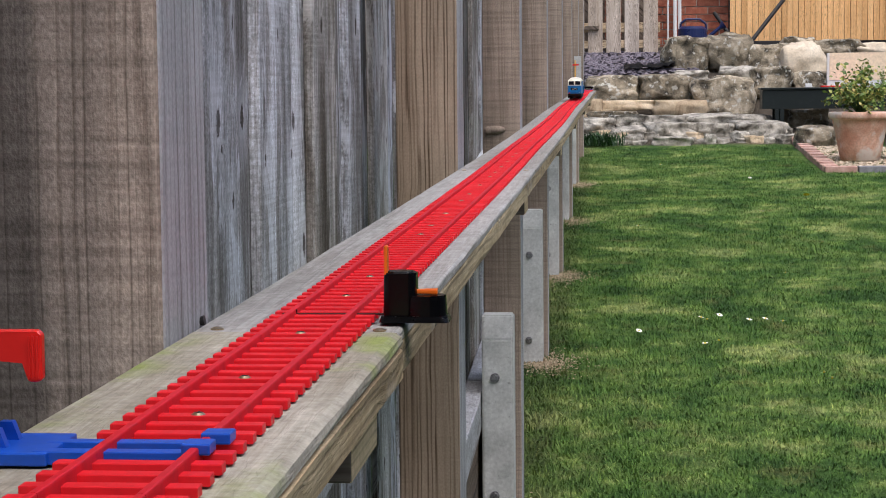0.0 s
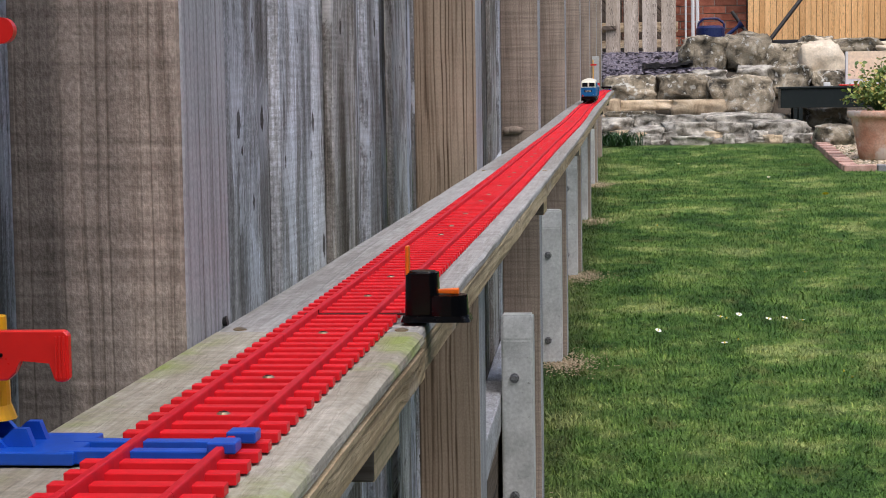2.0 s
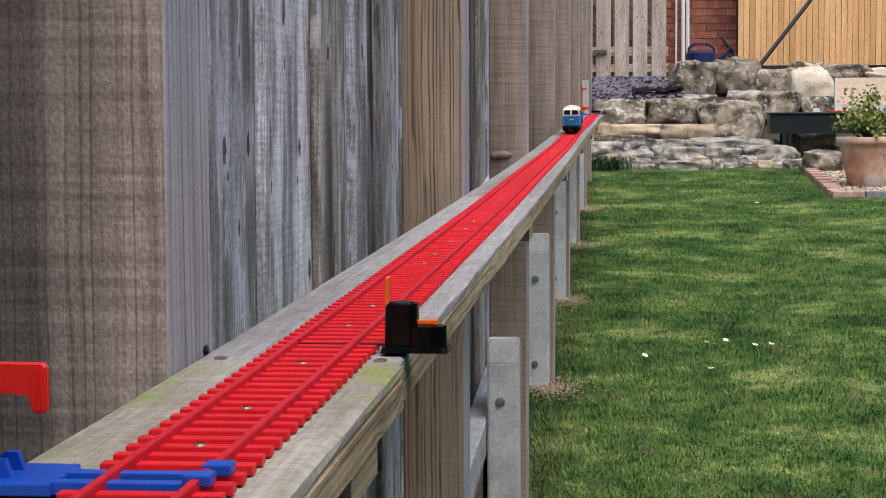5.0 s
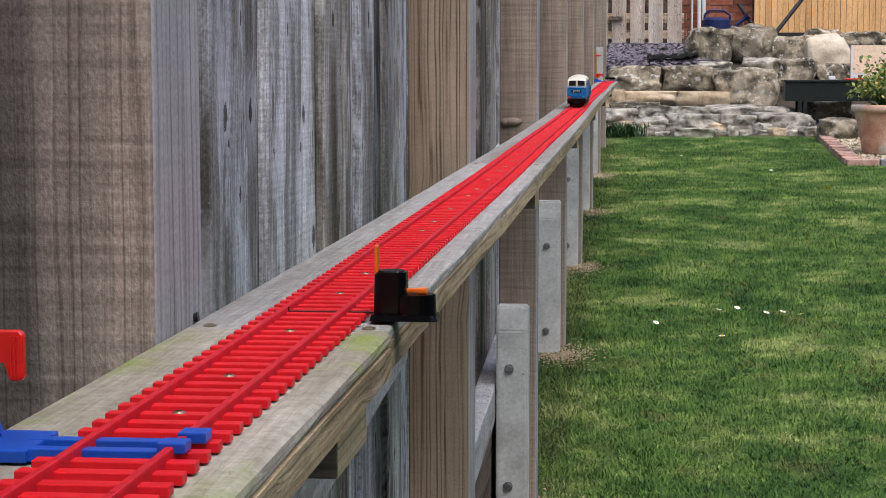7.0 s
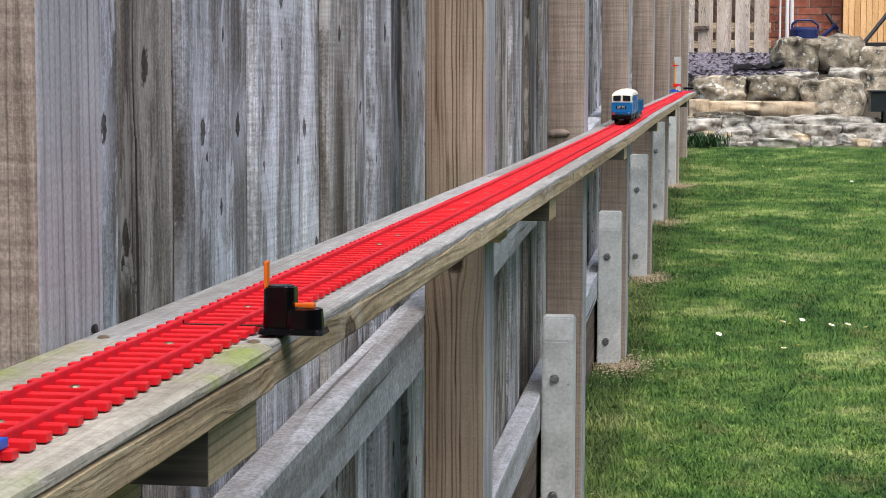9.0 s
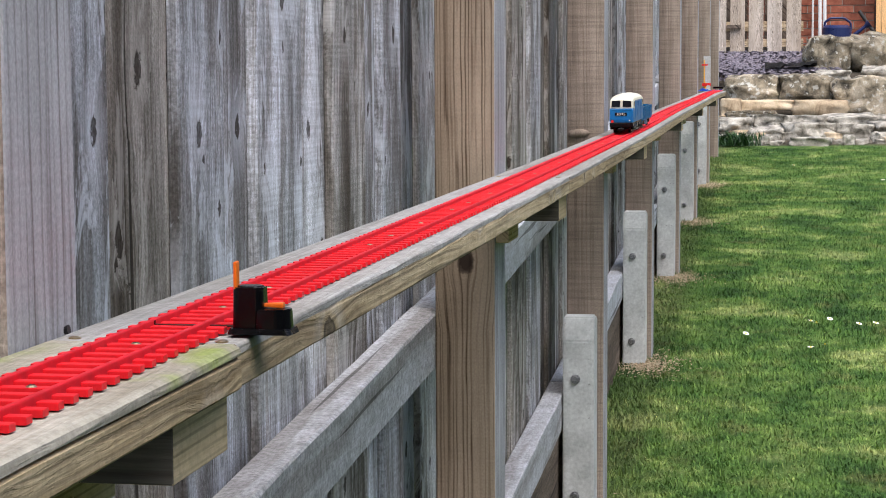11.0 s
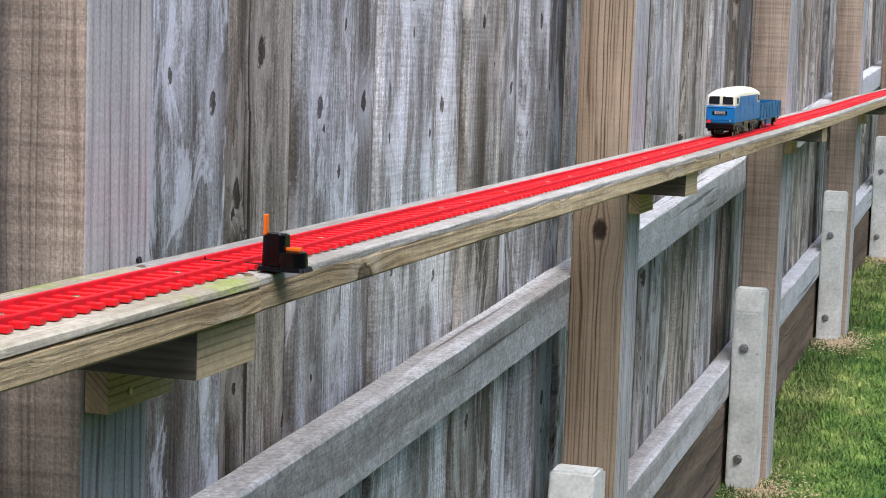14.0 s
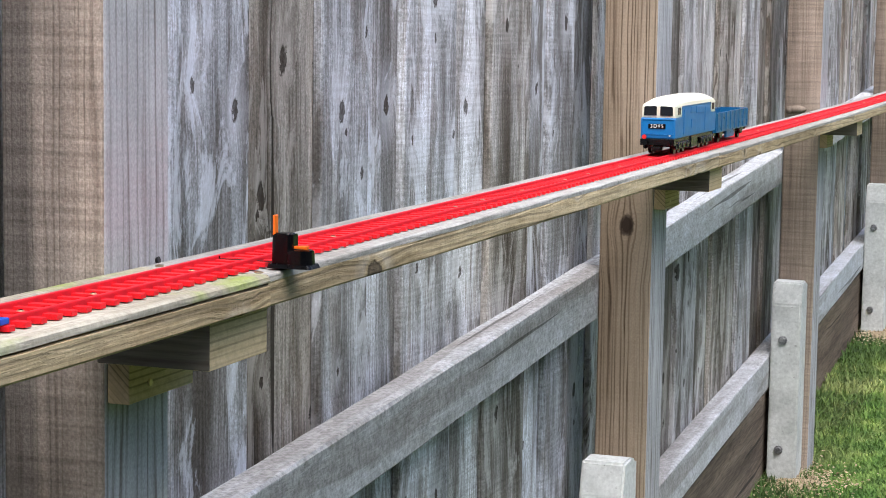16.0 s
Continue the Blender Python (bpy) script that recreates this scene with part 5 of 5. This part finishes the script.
def build_rockery():
    G = "stones of the rockery wall"
    big = [(0.65, 1.06, 16.2, 0.5, 1.20, 1.52, M_STONE), (1.03, 1.41, 16.2, 0.5, 1.20, 1.55, M_STONE), (1.32, 1.76, 16.25, 0.5, 1.22, 1.46, M_STONE),
           (1.72, 2.02, 16.5, 0.4, 1.30, 1.52, M_STONE), (2.00, 2.42, 16.6, 0.4, 1.33, 1.50, M_STONE), (2.36, 2.75, 16.6, 0.4, 1.30, 1.47, M_STONE_CREAM),
           (1.66, 2.07, 16.05, 0.4, 1.12, 1.45, M_STONE_CREAM),
           (0.71, 1.02, 15.8, 0.45, 1.10, 1.23, M_SLAB), (1.12, 1.45, 15.8, 0.45, 1.08, 1.26, M_SLAB), (1.38, 1.73, 15.65, 0.5, 0.98, 1.25, M_STONE), (1.72, 2.0, 15.7, 0.4, 1.0, 1.21, M_STONE),
           (1.96, 2.4, 15.7, 0.4, 1.0, 1.22, M_STONE),
           (-0.02, 0.43, 15.5, 0.5, 0.94, 1.19, M_STONE), (0.43, 0.88, 15.5, 0.5, 0.94, 1.19, M_STONE), (0.89, 1.37, 15.3, 0.5, 0.85, 1.17, M_STONE),
           (1.50, 1.95, 14.75, 0.4, 0.70, 0.92, M_STONE)]
    for i, (x0, x1, y, d, z0, z1, m) in enumerate(big):
        cream = m is M_STONE_CREAM
        stone("boulder", x0, x1, y, d, z0, z1, m, i + 1, "pale cream limestone boulder in the rockery wall" if cream else "grey lichened sandstone block in the rockery wall", "boulder", G, 0.4 if cream else 0.62 + 0.2 * ((i * 7) % 3) / 2, 0.17)
    thin = [(0.06, 0.57, 15.05, 0.4, 0.90, 0.985, M_SAND), (0.53, 0.98, 15.0, 0.4, 0.85, 0.985, M_SAND), (0.0, 0.40, 14.85, 0.3, 0.85, 0.90, M_STONE),
            (-0.05, 0.12, 14.95, 0.4, 0.84, 1.0, M_SAND)]
    for i, (x0, x1, y, d, z0, z1, m) in enumerate(thin):
        stone("sandstone_slab", x0, x1, y, d, z0, z1, m, i + 31, "flat tan sandstone slab laid as a step", "stone slab", G, 0.8, 0.07)
    flat = [(-0.05, 0.22, 14.5, 0.4, 0.74, 0.85), (0.20, 0.46, 14.55, 0.4, 0.76, 0.87), (0.22, 0.48, 14.05, 0.4, 0.68, 0.785), (0.46, 0.85, 14.05, 0.42, 0.68, 0.815), (0.82, 1.16, 14.05, 0.42, 0.68, 0.81),
            (1.14, 1.53, 14.1, 0.42, 0.68, 0.82), (0.52, 0.82, 13.72, 0.3, 0.63, 0.715), (0.44, 0.80, 14.55, 0.4, 0.75, 0.865), (0.78, 1.19, 14.5, 0.45, 0.76, 0.872), (1.17, 1.45, 14.5, 0.4, 0.76, 0.868),
            (-0.05, 0.24, 13.9, 0.4, 0.63, 0.73), (0.84, 1.1, 13.8, 0.25, 0.63, 0.70), (1.1, 1.42, 13.85, 0.25, 0.64, 0.70), (0.2, 0.46, 13.75, 0.3, 0.62, 0.69)]
    for i, (x0, x1, y, d, z0, z1) in enumerate(flat):
        stone("paving_stone", x0, x1, y, d, z0, z1, M_SLAB, i + 51, "flat grey natural paving stone at the lawn's edge", "paving stone", "paving stones below the rockery", 0.84, 0.12,
              0.30 * math.sin(i * 2.7), 0.05 * math.sin(i * 4.1))
    # smaller broken pieces wedged between the paving stones
    rng = random.Random(33)
    for i in range(34):
        x, y = rng.uniform(-0.05, 1.5), rng.uniform(13.72, 15.0)
        w, d, z = rng.uniform(0.08, 0.22), rng.uniform(0.08, 0.2), ground_z(y)
        stone("stone_piece", x, x + w, y, d, z - 0.02, z + rng.uniform(0.03, 0.09), M_SLAB if i % 3 else M_SAND, i + 91, "small broken stone wedged between paving stones", "stone",
              "broken stones below the rockery", 0.7, 0.16, rng.uniform(-0.7, 0.7), rng.uniform(-0.1, 0.1))
    rng = np.random.default_rng(9)
    xs, ys = rng.uniform(-0.25, 0.95, 2600), rng.uniform(15.85, 17.25, 2600)
    strew("slate_chippings", [(x, y, ground_z(y) + 0.012 + (0.05 if y < 16.1 else 0.0)) for x, y in zip(xs, ys)], 0.026, M_SLATE, 3, "bed of purple-grey slate chippings behind the stones", "slate chippings", 0.4)


def build_membrane():
    # crumpled black sheet lying over the edge of the slate
    bm = bmesh.new()
    nx, ny = 22, 8
    grid = []
    for j in range(ny + 1):
        row = []
        for i in range(nx + 1):
            u, w = i / nx, j / ny
            x = 0.30 + 0.44 * u + 0.03 * noise.noise((u * 5, w * 4, 1.0))
            y = 15.98 + 0.42 * w + 0.05 * noise.noise((u * 4, w * 3, 5.0))
            z = ground_z(y) + 0.055 + (0.03 if y < 16.1 else 0.0) + 0.05 * u * (1 - w) + 0.028 * noise.noise((u * 9, w * 6, 2.0))
            row.append(bm.verts.new((x - 0.5, y - 16.2, z - 1.2)))
        grid.append(row)
    for a, b in zip(grid, grid[1:]):
        for i in range(nx):
            bm.faces.new((a[i], a[i + 1], b[i + 1], b[i]))
    bmesh.ops.solidify(bm, geom=bm.faces[:], thickness=0.003)
    ob = part("weed_membrane", bm, M_STRUT, at=(0.5, 16.2, 1.2), smooth=True)
    tagged(ob, "crumpled black weed membrane sheet on the slate chippings", "sheet")


def build_bed():
    # brick edging of the gravel bed
    k = 0
    edge = empty("brick_edging", "pink and grey block edging round a gravel bed", "edging")
    for i in range(11):
        y = 11.62 + i * 0.215
        b = box_part("paver", (1.555, 1.655, y, y + 0.205, ground_z(y) - 0.03, ground_z(y) + 0.045), M_KERB, edge, 0.006)
    for i in range(6):
        x = 1.56 + i * 0.215
        box_part("paver", (x, x + 0.205, 11.51, 11.612, ground_z(11.5) - 0.03, ground_z(11.5) + 0.045), M_KERB_GREY if i in (1, 2) else M_KERB, edge, 0.006)
    rng = np.random.default_rng(5)
    xs, ys = rng.uniform(1.66, 2.7, 4200), rng.uniform(11.62, 14.5, 4200)
    strew("bed_pebbles", [(x, y, ground_z(y) + 0.018) for x, y in zip(xs, ys)], 0.014, M_PEBBLE, 6, "beige pebbles filling the edged bed", "pebbles", 0.7)
    stone("rock", 1.55, 1.86, 13.35, 0.35, 0.62, 0.80, M_STONE, 77, "small grey rock at the corner of the bed", "rock", "", 0.45, 0.14)
    # terracotta pot with its shrub
    zb = ground_z(12.2) + 0.02
    pot = empty("plant_pot", "large weathered terracotta pot with a leafy shrub", "plant pot", at=(1.865, 12.2, zb))
    bm = bmesh.new()
    prof = [(0.0, 0.0), (0.125, 0.0), (0.132, 0.006), (0.150, 0.10), (0.172, 0.215), (0.176, 0.222), (0.180, 0.235), (0.186, 0.275), (0.205, 0.282), (0.213, 0.292), (0.213, 0.318), (0.206, 0.328),
            (0.190, 0.328), (0.184, 0.318), (0.178, 0.285), (0.0, 0.285)]
    seg, rows = 40, []
    for r, z in prof:
        rows.append([bm.verts.new((r * math.cos(a * 2 * math.pi / seg), r * math.sin(a * 2 * math.pi / seg), z)) for a in range(seg)] if r > 0 else [bm.verts.new((0, 0, z))])
    for a, b in zip(rows, rows[1:]):
        for i in range(seg):
            j = (i + 1) % seg
            if len(a) == 1:
                bm.faces.new((a[0], b[j], b[i]))
            elif len(b) == 1:
                bm.faces.new((a[i], a[j], b[0]))
            else:
                bm.faces.new((a[i], a[j], b[j], b[i]))
    part("pot_body", bm, M_TERRA, pot, smooth=True)
    bm = bmesh.new()
    add_cyl(bm, (0, 0, 0.286), (0, 0, 0.300), 0.178, 0.165, 30)
    part("soil", bm, M_SOIL, pot)
    shrub = empty("shrub", "small yellow-green leafy shrub growing in the terracotta pot", "shrub", at=(1.865, 12.2, zb + 0.295))
    foliage(shrub, 0.27, 0.38, 44, 900, M_LEAF, 21, 0.025, skew=-0.08)
    # feathery plant beside the board
    sh2 = empty("shrub", "thin feathery green plant behind the pot", "shrub", at=(2.17, 13.3, ground_z(13.3)))
    foliage(sh2, 0.12, 0.72, 16, 420, M_LEAF, 23, 0.016, low=0.45)
    # grey pot beside it
    bm = bmesh.new()
    add_cyl(bm, (0, 0, 0), (0, 0, 0.22), 0.10, 0.13, 28)
    add_cyl(bm, (0, 0, 0.20), (0, 0, 0.225), 0.138, 0.138, 28)
    ob = part("grey_pot", bm, M_BOXGREEN, at=(2.16, 12.3, ground_z(12.3) + 0.015))
    tagged(ob, "dark grey plastic plant pot on the pebbles", "plant pot")


def foliage(parent, radius, high, twigs, leaves, material, seed, size, skew=0.0, low=0.15):
    rng = random.Random(seed)
    bm = bmesh.new()
    tips = []
    for k in range(twigs):
        a, r = rng.uniform(0, 6.283), radius * rng.uniform(0.2, 1.0)
        tip = Vector((r * math.cos(a) + skew * rng.random(), r * math.sin(a), high * rng.uniform(max(low, 0.3), 1.0) * (1.1 - 0.5 * r / radius)))
        mid = Vector((tip.x * 0.4, tip.y * 0.4, tip.z * 0.55))
        add_cyl(bm, (rng.uniform(-0.02, 0.02), rng.uniform(-0.02, 0.02), 0), mid, 0.004, 0.003, 5)
        add_cyl(bm, mid, tip, 0.003, 0.0012, 5)
        tips.append((mid, tip))
    part("stems", bm, M_STEM, parent)["kind"] = "stuff"
    verts, faces = [], []
    for k in range(leaves):
        mid, tip = rng.choice(tips)
        c = mid.lerp(tip, rng.uniform(low, 1.08)) + Vector([rng.gauss(0, size * 0.9) for _ in range(3)])
        e = Euler((rng.uniform(-1.2, 1.2), rng.uniform(-1.2, 1.2), rng.uniform(0, 6.283))).to_matrix()
        s = size * rng.uniform(0.6, 1.3)
        base = len(verts)
        for p in ((0, 0, 0), (0.42, 0.5, 0.06), (0.3, 1.0, 0.02), (0, 1.35, -0.1), (-0.3, 1.0, 0.02), (-0.42, 0.5, 0.06)):
            verts.append(c + e @ (Vector(p) * s))
        faces.append([base + i for i in range(6)])
    me = bpy.data.meshes.new("leaves")
    me.from_pydata([tuple(v) for v in verts], [], faces)
    me.materials.append(material)
    ob = new("leaves", me)
    ob.parent = parent
    ob["kind"] = "stuff"


def build_tuft():
    rng = np.random.default_rng(8)
    th = empty("grass_tuft", "dark green tuft of long grass by the fence's end", "grass tuft", at=(0.09, 13.75, ground_z(13.75)))
    verts, faces = [], []
    for k in range(420):
        x, y = rng.normal(0, 0.085), rng.normal(0, 0.09)
        a, l, h = rng.uniform(0, 6.28), rng.uniform(0.03, 0.13), rng.uniform(0.03, 0.12)
        s = np.array([-math.sin(a), math.cos(a), 0]) * 0.004
        p = np.array([x, y, 0])
        m = p + np.array([math.cos(a) * l * 0.4, math.sin(a) * l * 0.4, h * 0.7])
        t = p + np.array([math.cos(a) * l, math.sin(a) * l, h])
        b = len(verts)
        verts += [p - s, p + s, m + s, m - s, t]
        faces += [(b, b + 1, b + 2, b + 3), (b + 3, b + 2, b + 4)]
    me = bpy.data.meshes.new("blade_clump")
    me.from_pydata([tuple(map(float, v)) for v in verts], [], faces)
    me.materials.append(M_DARKLEAF)
    ob = new("blade_clump", me)
    ob.parent = th
    ob["kind"] = "stuff"


def build_far_things():
    # planter box with a board leaning on it
    box = empty("planter_box", "dark green painted box trough on short legs", "planter", at=(1.38, 14.45, 0))
    for dims in ((0, 1.15, 0, 0.02, 0.915, 1.065), (0, 1.15, 0.28, 0.30, 0.915, 1.065), (0, 0.02, 0.021, 0.279, 0.915, 1.065), (1.13, 1.15, 0.021, 0.279, 0.915, 1.065), (0.02, 1.13, 0.021, 0.279, 0.92, 0.935)):
        box_part("panel", dims, M_BOXGREEN, box, 0.003)
    box_part("lid", (-0.015, 1.165, -0.015, 0.315, 1.066, 1.082), M_BOXGREEN, box, 0.003)
    for x in (0.10, 0.14, 1.02):
        for y in (0.0, 0.26):
            box_part("leg", (x, x + 0.03, y, y + 0.035, 0.72, 0.914), M_BOXGREEN, box, 0.002)
    board = empty("insulation_board", "cream faced white foam board standing on the planter", "foam board", at=(1.905, 14.66, 1.083))
    bm = bmesh.new()
    add_box(bm, 0.0, 0.72, 0.0, 0.05, 0.0, 0.27, 0.003)
    part("foam", bm, M_WHITE, board, "white foam core")
    bm = bmesh.new()
    add_box(bm, 0.018, 0.722, -0.004, -0.0005, 0.055, 0.272)
    part("facing", bm, M_FOAM, board, "cream paper facing")
    bm = bmesh.new()
    add_box(bm, 0, 0.34, 0, 0.10, 0, 0.012, 0.003)
    tagged(part("red_tray", bm, M_RED_BRIGHT, at=(1.84, 14.47, 1.083)), "flat red plastic tray on the planter", "tray")
    bm = bmesh.new()
    add_box(bm, 0, 0.05, 0, 0.05, 0, 0.03, 0.004)
    tagged(part("white_tub", bm, M_WHITE, at=(1.72, 14.5, 1.083)), "small white plastic tub on the planter", "tub")
    # slatted gate
    gate = empty("pallet_gate", "weathered pallet gate of upright timber slats", "gate", at=(0, 17.2, 0))
    for i, x in enumerate((-0.20, -0.03, 0.14, 0.31, 0.485)):
        box_part("slat", (x, x + 0.135, 0, 0.02, 1.385 + 0.004 * (i % 2), 2.45), M_GATE, gate, 0.003)
    for z0, z1 in ((1.455, 1.53), (1.60, 1.69), (2.2, 2.29)):
        box_part("crossbar", (-0.22, 0.64, 0.021, 0.075, z0, z1), M_GATE_RAIL, gate, 0.003)
    box_part("hanging_bar", (-0.06, 0.07, -0.04, -0.002, 1.625, 1.66), M_GRAVEL_BOARD, gate, 0.003)
    # dark boarding close behind the gate
    shed = empty("shed_wall", "dark brown boarded shed wall behind the gate", "shed wall", kind="structure")
    for i in range(8):
        box_part("plank", (-0.62 + i * 0.15, -0.475 + i * 0.15, 17.62, 17.64, 1.40, 2.6), M_GRAVEL_BOARD, shed, 0.003)
    # watering can
    can = empty("watering_can", "navy blue plastic watering can among garden things", "watering can", at=(0.955, 17.65, 1.465))
    bm = bmesh.new()
    add_cyl(bm, (0, 0, 0), (0, 0, 0.17), 0.142, 0.136, 28)
    add_cyl(bm, (0, 0, 0.17), (0, 0, 0.195), 0.136, 0.105, 28)
    add_cyl(bm, (0, 0, 0.085), (0, 0, 0.095), 0.144, 0.144, 28)
    part("tank", bm, M_CAN, can)
    bm = bmesh.new()
    pts = [Vector((-0.115, 0, 0.17)), Vector((-0.11, 0, 0.225)), Vector((-0.06, 0, 0.262)), Vector((0.07, 0, 0.262)), Vector((0.125, 0, 0.22)), Vector((0.135, 0, 0.14))]
    for a, b in zip(pts, pts[1:]):
        add_cyl(bm, a, b, 0.011, seg=10)
    part("handle", bm, M_CAN, can)
    bm = bmesh.new()
    add_cyl(bm, (0.10, 0, 0.05), (0.27, 0, 0.19), 0.022, 0.015, 14)
    add_cyl(bm, (0.262, 0, 0.182), (0.30, 0, 0.21), 0.018, 0.042, 16)
    part("spout", bm, M_CAN, can)

    def stick(name, p, q, r, material, label, category, seg=12, group=""):
        bm = bmesh.new()
        c = (Vector(p) + Vector(q)) / 2
        add_cyl(bm, Vector(p) - c, Vector(q) - c, r, seg=seg)
        tagged(part(name, bm, material, at=c), label, category, group)
    stick("drain_pipe", (0.745, 18.45, 1.46), (0.745, 18.45, 3.2), 0.010, M_WHITE, "thin white pipe on the brick wall", "pipe", group="white pipes")
    stick("drain_pipe", (0.815, 18.42, 1.46), (0.805, 18.42, 3.2), 0.018, M_WHITE, "white plastic pipe on the brick wall", "pipe", group="white pipes")
    stick("drain_pipe", (0.862, 18.42, 1.46), (0.848, 18.42, 3.2), 0.018, M_WHITE, "white plastic pipe on the brick wall", "pipe", group="white pipes")
    stick("steel_strut", (1.50, 17.75, 1.49), (2.02, 17.98, 2.15), 0.020, M_STRUT, "black steel strut leaning against the timber wall", "strut")
    stick("steel_strut", (1.38, 17.85, 1.49), (1.17, 17.90, 1.80), 0.018, M_STRUT, "short black steel bar leaning among garden things", "strut")
    bm = bmesh.new()
    add_box(bm, 0, 0.62, 0, 0.12, 0, 0.045, 0.006)
    tagged(part("dark_plinth", bm, M_STRUT, at=(1.50, 17.78, 1.475)), "black plinth strip at the wall's foot", "plinth")
    # far signal's white backing board
    bm = bmesh.new()
    add_box(bm, -0.024, 0.016, 0, 0.008, 0, 0.20, 0.001)
    tagged(part("white_backboard", bm, M_CONCRETE, at=(0.012, 10.22, shelf_z(10.22) + 0.0008)), "pale grey upright panel behind the far toy signal", "panel")
    # sawdust and dry clippings at the spurs' feet
    rng = np.random.default_rng(12)
    spots = []
    for k in range(1, 7):
        y0 = k * BAY - 0.16
        for _ in range(1500):
            a, r = rng.uniform(0, 6.28), abs(rng.normal(0, 0.065))
            x, y = -0.03 + r * math.cos(a) * 1.1 + 0.02, y0 + r * math.sin(a) * 1.6 - 0.03
            spots.append((x, y, ground_z(y) + 0.006 + 0.004 * rng.random()))
    strew("wood_chips", spots, 0.0042, M_SAWDUST, 14, "pale wood chips and dry clippings at the post feet", "wood chips", 0.4)


def build_back_walls():
    # brick wall
    wall = box_part("wall_brick", (-6.0, 1.62, 18.606, 18.85, 1.2, 4.2), M_MORTAR, None, 0.0)
    tagged(wall, "red brick house wall with pale mortar joints", "brick wall", kind="structure")
    wc = wall.location
    me = None
    bm = bmesh.new()
    add_box(bm, -0.1075, 0.1075, -0.006, 0.006, -0.0325, 0.0325)
    me = finish(bm, "brick", M_BRICK)
    for r in range(0, 17):
        for c in range(0, 8):
            x = 0.02 + c * 0.225 + (0.1125 if r % 2 else 0)
            if x + 0.1075 > 1.61:
                continue
            ob = new("brick", me)
            ob.parent = wall
            ob.location = Vector((x, 18.6015, 1.47 + r * 0.075)) - wc
    # slatted timber wall
    clad = empty("wall_timber", "warm orange vertical larch slat cladding", "timber wall", kind="structure")
    box_part("backing", (1.34, 8.0, 18.26, 18.5, 1.25, 4.2), M_STRUT, clad, 0.0)
    bm = bmesh.new()
    add_box(bm, -0.026, 0.026, -0.010, 0.010, -1.15, 1.15, 0.002)
    me = finish(bm, "slat", M_CLAD)
    for i in range(46):
        ob = new("slat", me)
        ob.parent = clad
        ob.location = (1.37 + i * 0.0555, 18.246 + 0.002 * (i % 3), 2.675)
    # unseen wall added behind the camera, shading the fence's near end
    back = box_part("wall_back", (-0.6, 5.25, -2.45, -2.2, -1.0, 3.0), M_RENDER, None, 0.0)
    tagged(back, "unseen grey rendered wall added behind the camera to shade the near end", "house wall", kind="structure")
    # another unseen wall, added on the garden's other side to hold off low sky light
    side = box_part("wall_side", (5.0, 5.25, -2.19, 9.5, -1.0, 2.8), M_RENDER, None, 0.0)
    tagged(side, "unseen grey rendered wall added along the garden to block low sky", "house wall", kind="structure")


build_ground()
build_fence()
build_spurs()
build_shelf()
build_shelf_fixings()
build_track()
build_lever_box()
near_signal = build_signal((-0.0035, -0.373, 1.0047), M_RED_BRIGHT)
copy_thing(near_signal, pose(-0.002, 10.16, shelf_z(10.16) + 0.0005))
loco = build_loco()
wagon = build_wagon()
build_rockery()
build_membrane()
build_bed()
build_tuft()
build_far_things()
build_flowers()
build_grass()
build_back_walls()

# nose of the locomotive along the track, in seconds and metres
RUN = [(0, 6.62), (1, 6.30), (2, 5.99), (3, 5.73), (4, 5.42), (4.5, 5.25), (5.75, 4.84), (7, 4.42), (8, 4.20), (9, 3.93), (10.25, 3.53), (11.5, 3.105), (12.5, 2.775), (13.5, 2.42), (14.5, 2.04), (15.5, 1.672), (16, 1.485)]


def on_track(y, length):
    a, b = y + 0.04, y + length - 0.04
    za, zb = shelf_z(a) + 0.0080, shelf_z(b) + 0.0080
    xa, xb = track_x(a), track_x(b)
    rise = math.degrees(math.atan2(zb - za, b - a))
    yaw = -math.degrees(math.atan2(xb - xa, b - a))
    k = (y - a) / (b - a)
    return pose(xa + (xb - xa) * k, y, za + (zb - za) * k, rx=rise, rz=yaw)


def motions():
    times = [t for t, _ in RUN]
    at = lambda t: float(np.interp(t, times, [y for _, y in RUN]))
    fine = [i * 0.5 for i in range(33)]
    walk(loco, [(t, on_track(at(t), 0.31)) for t in fine])
    walk(wagon, [(t, on_track(at(t) + 0.323, 0.285)) for t in fine])


motions()
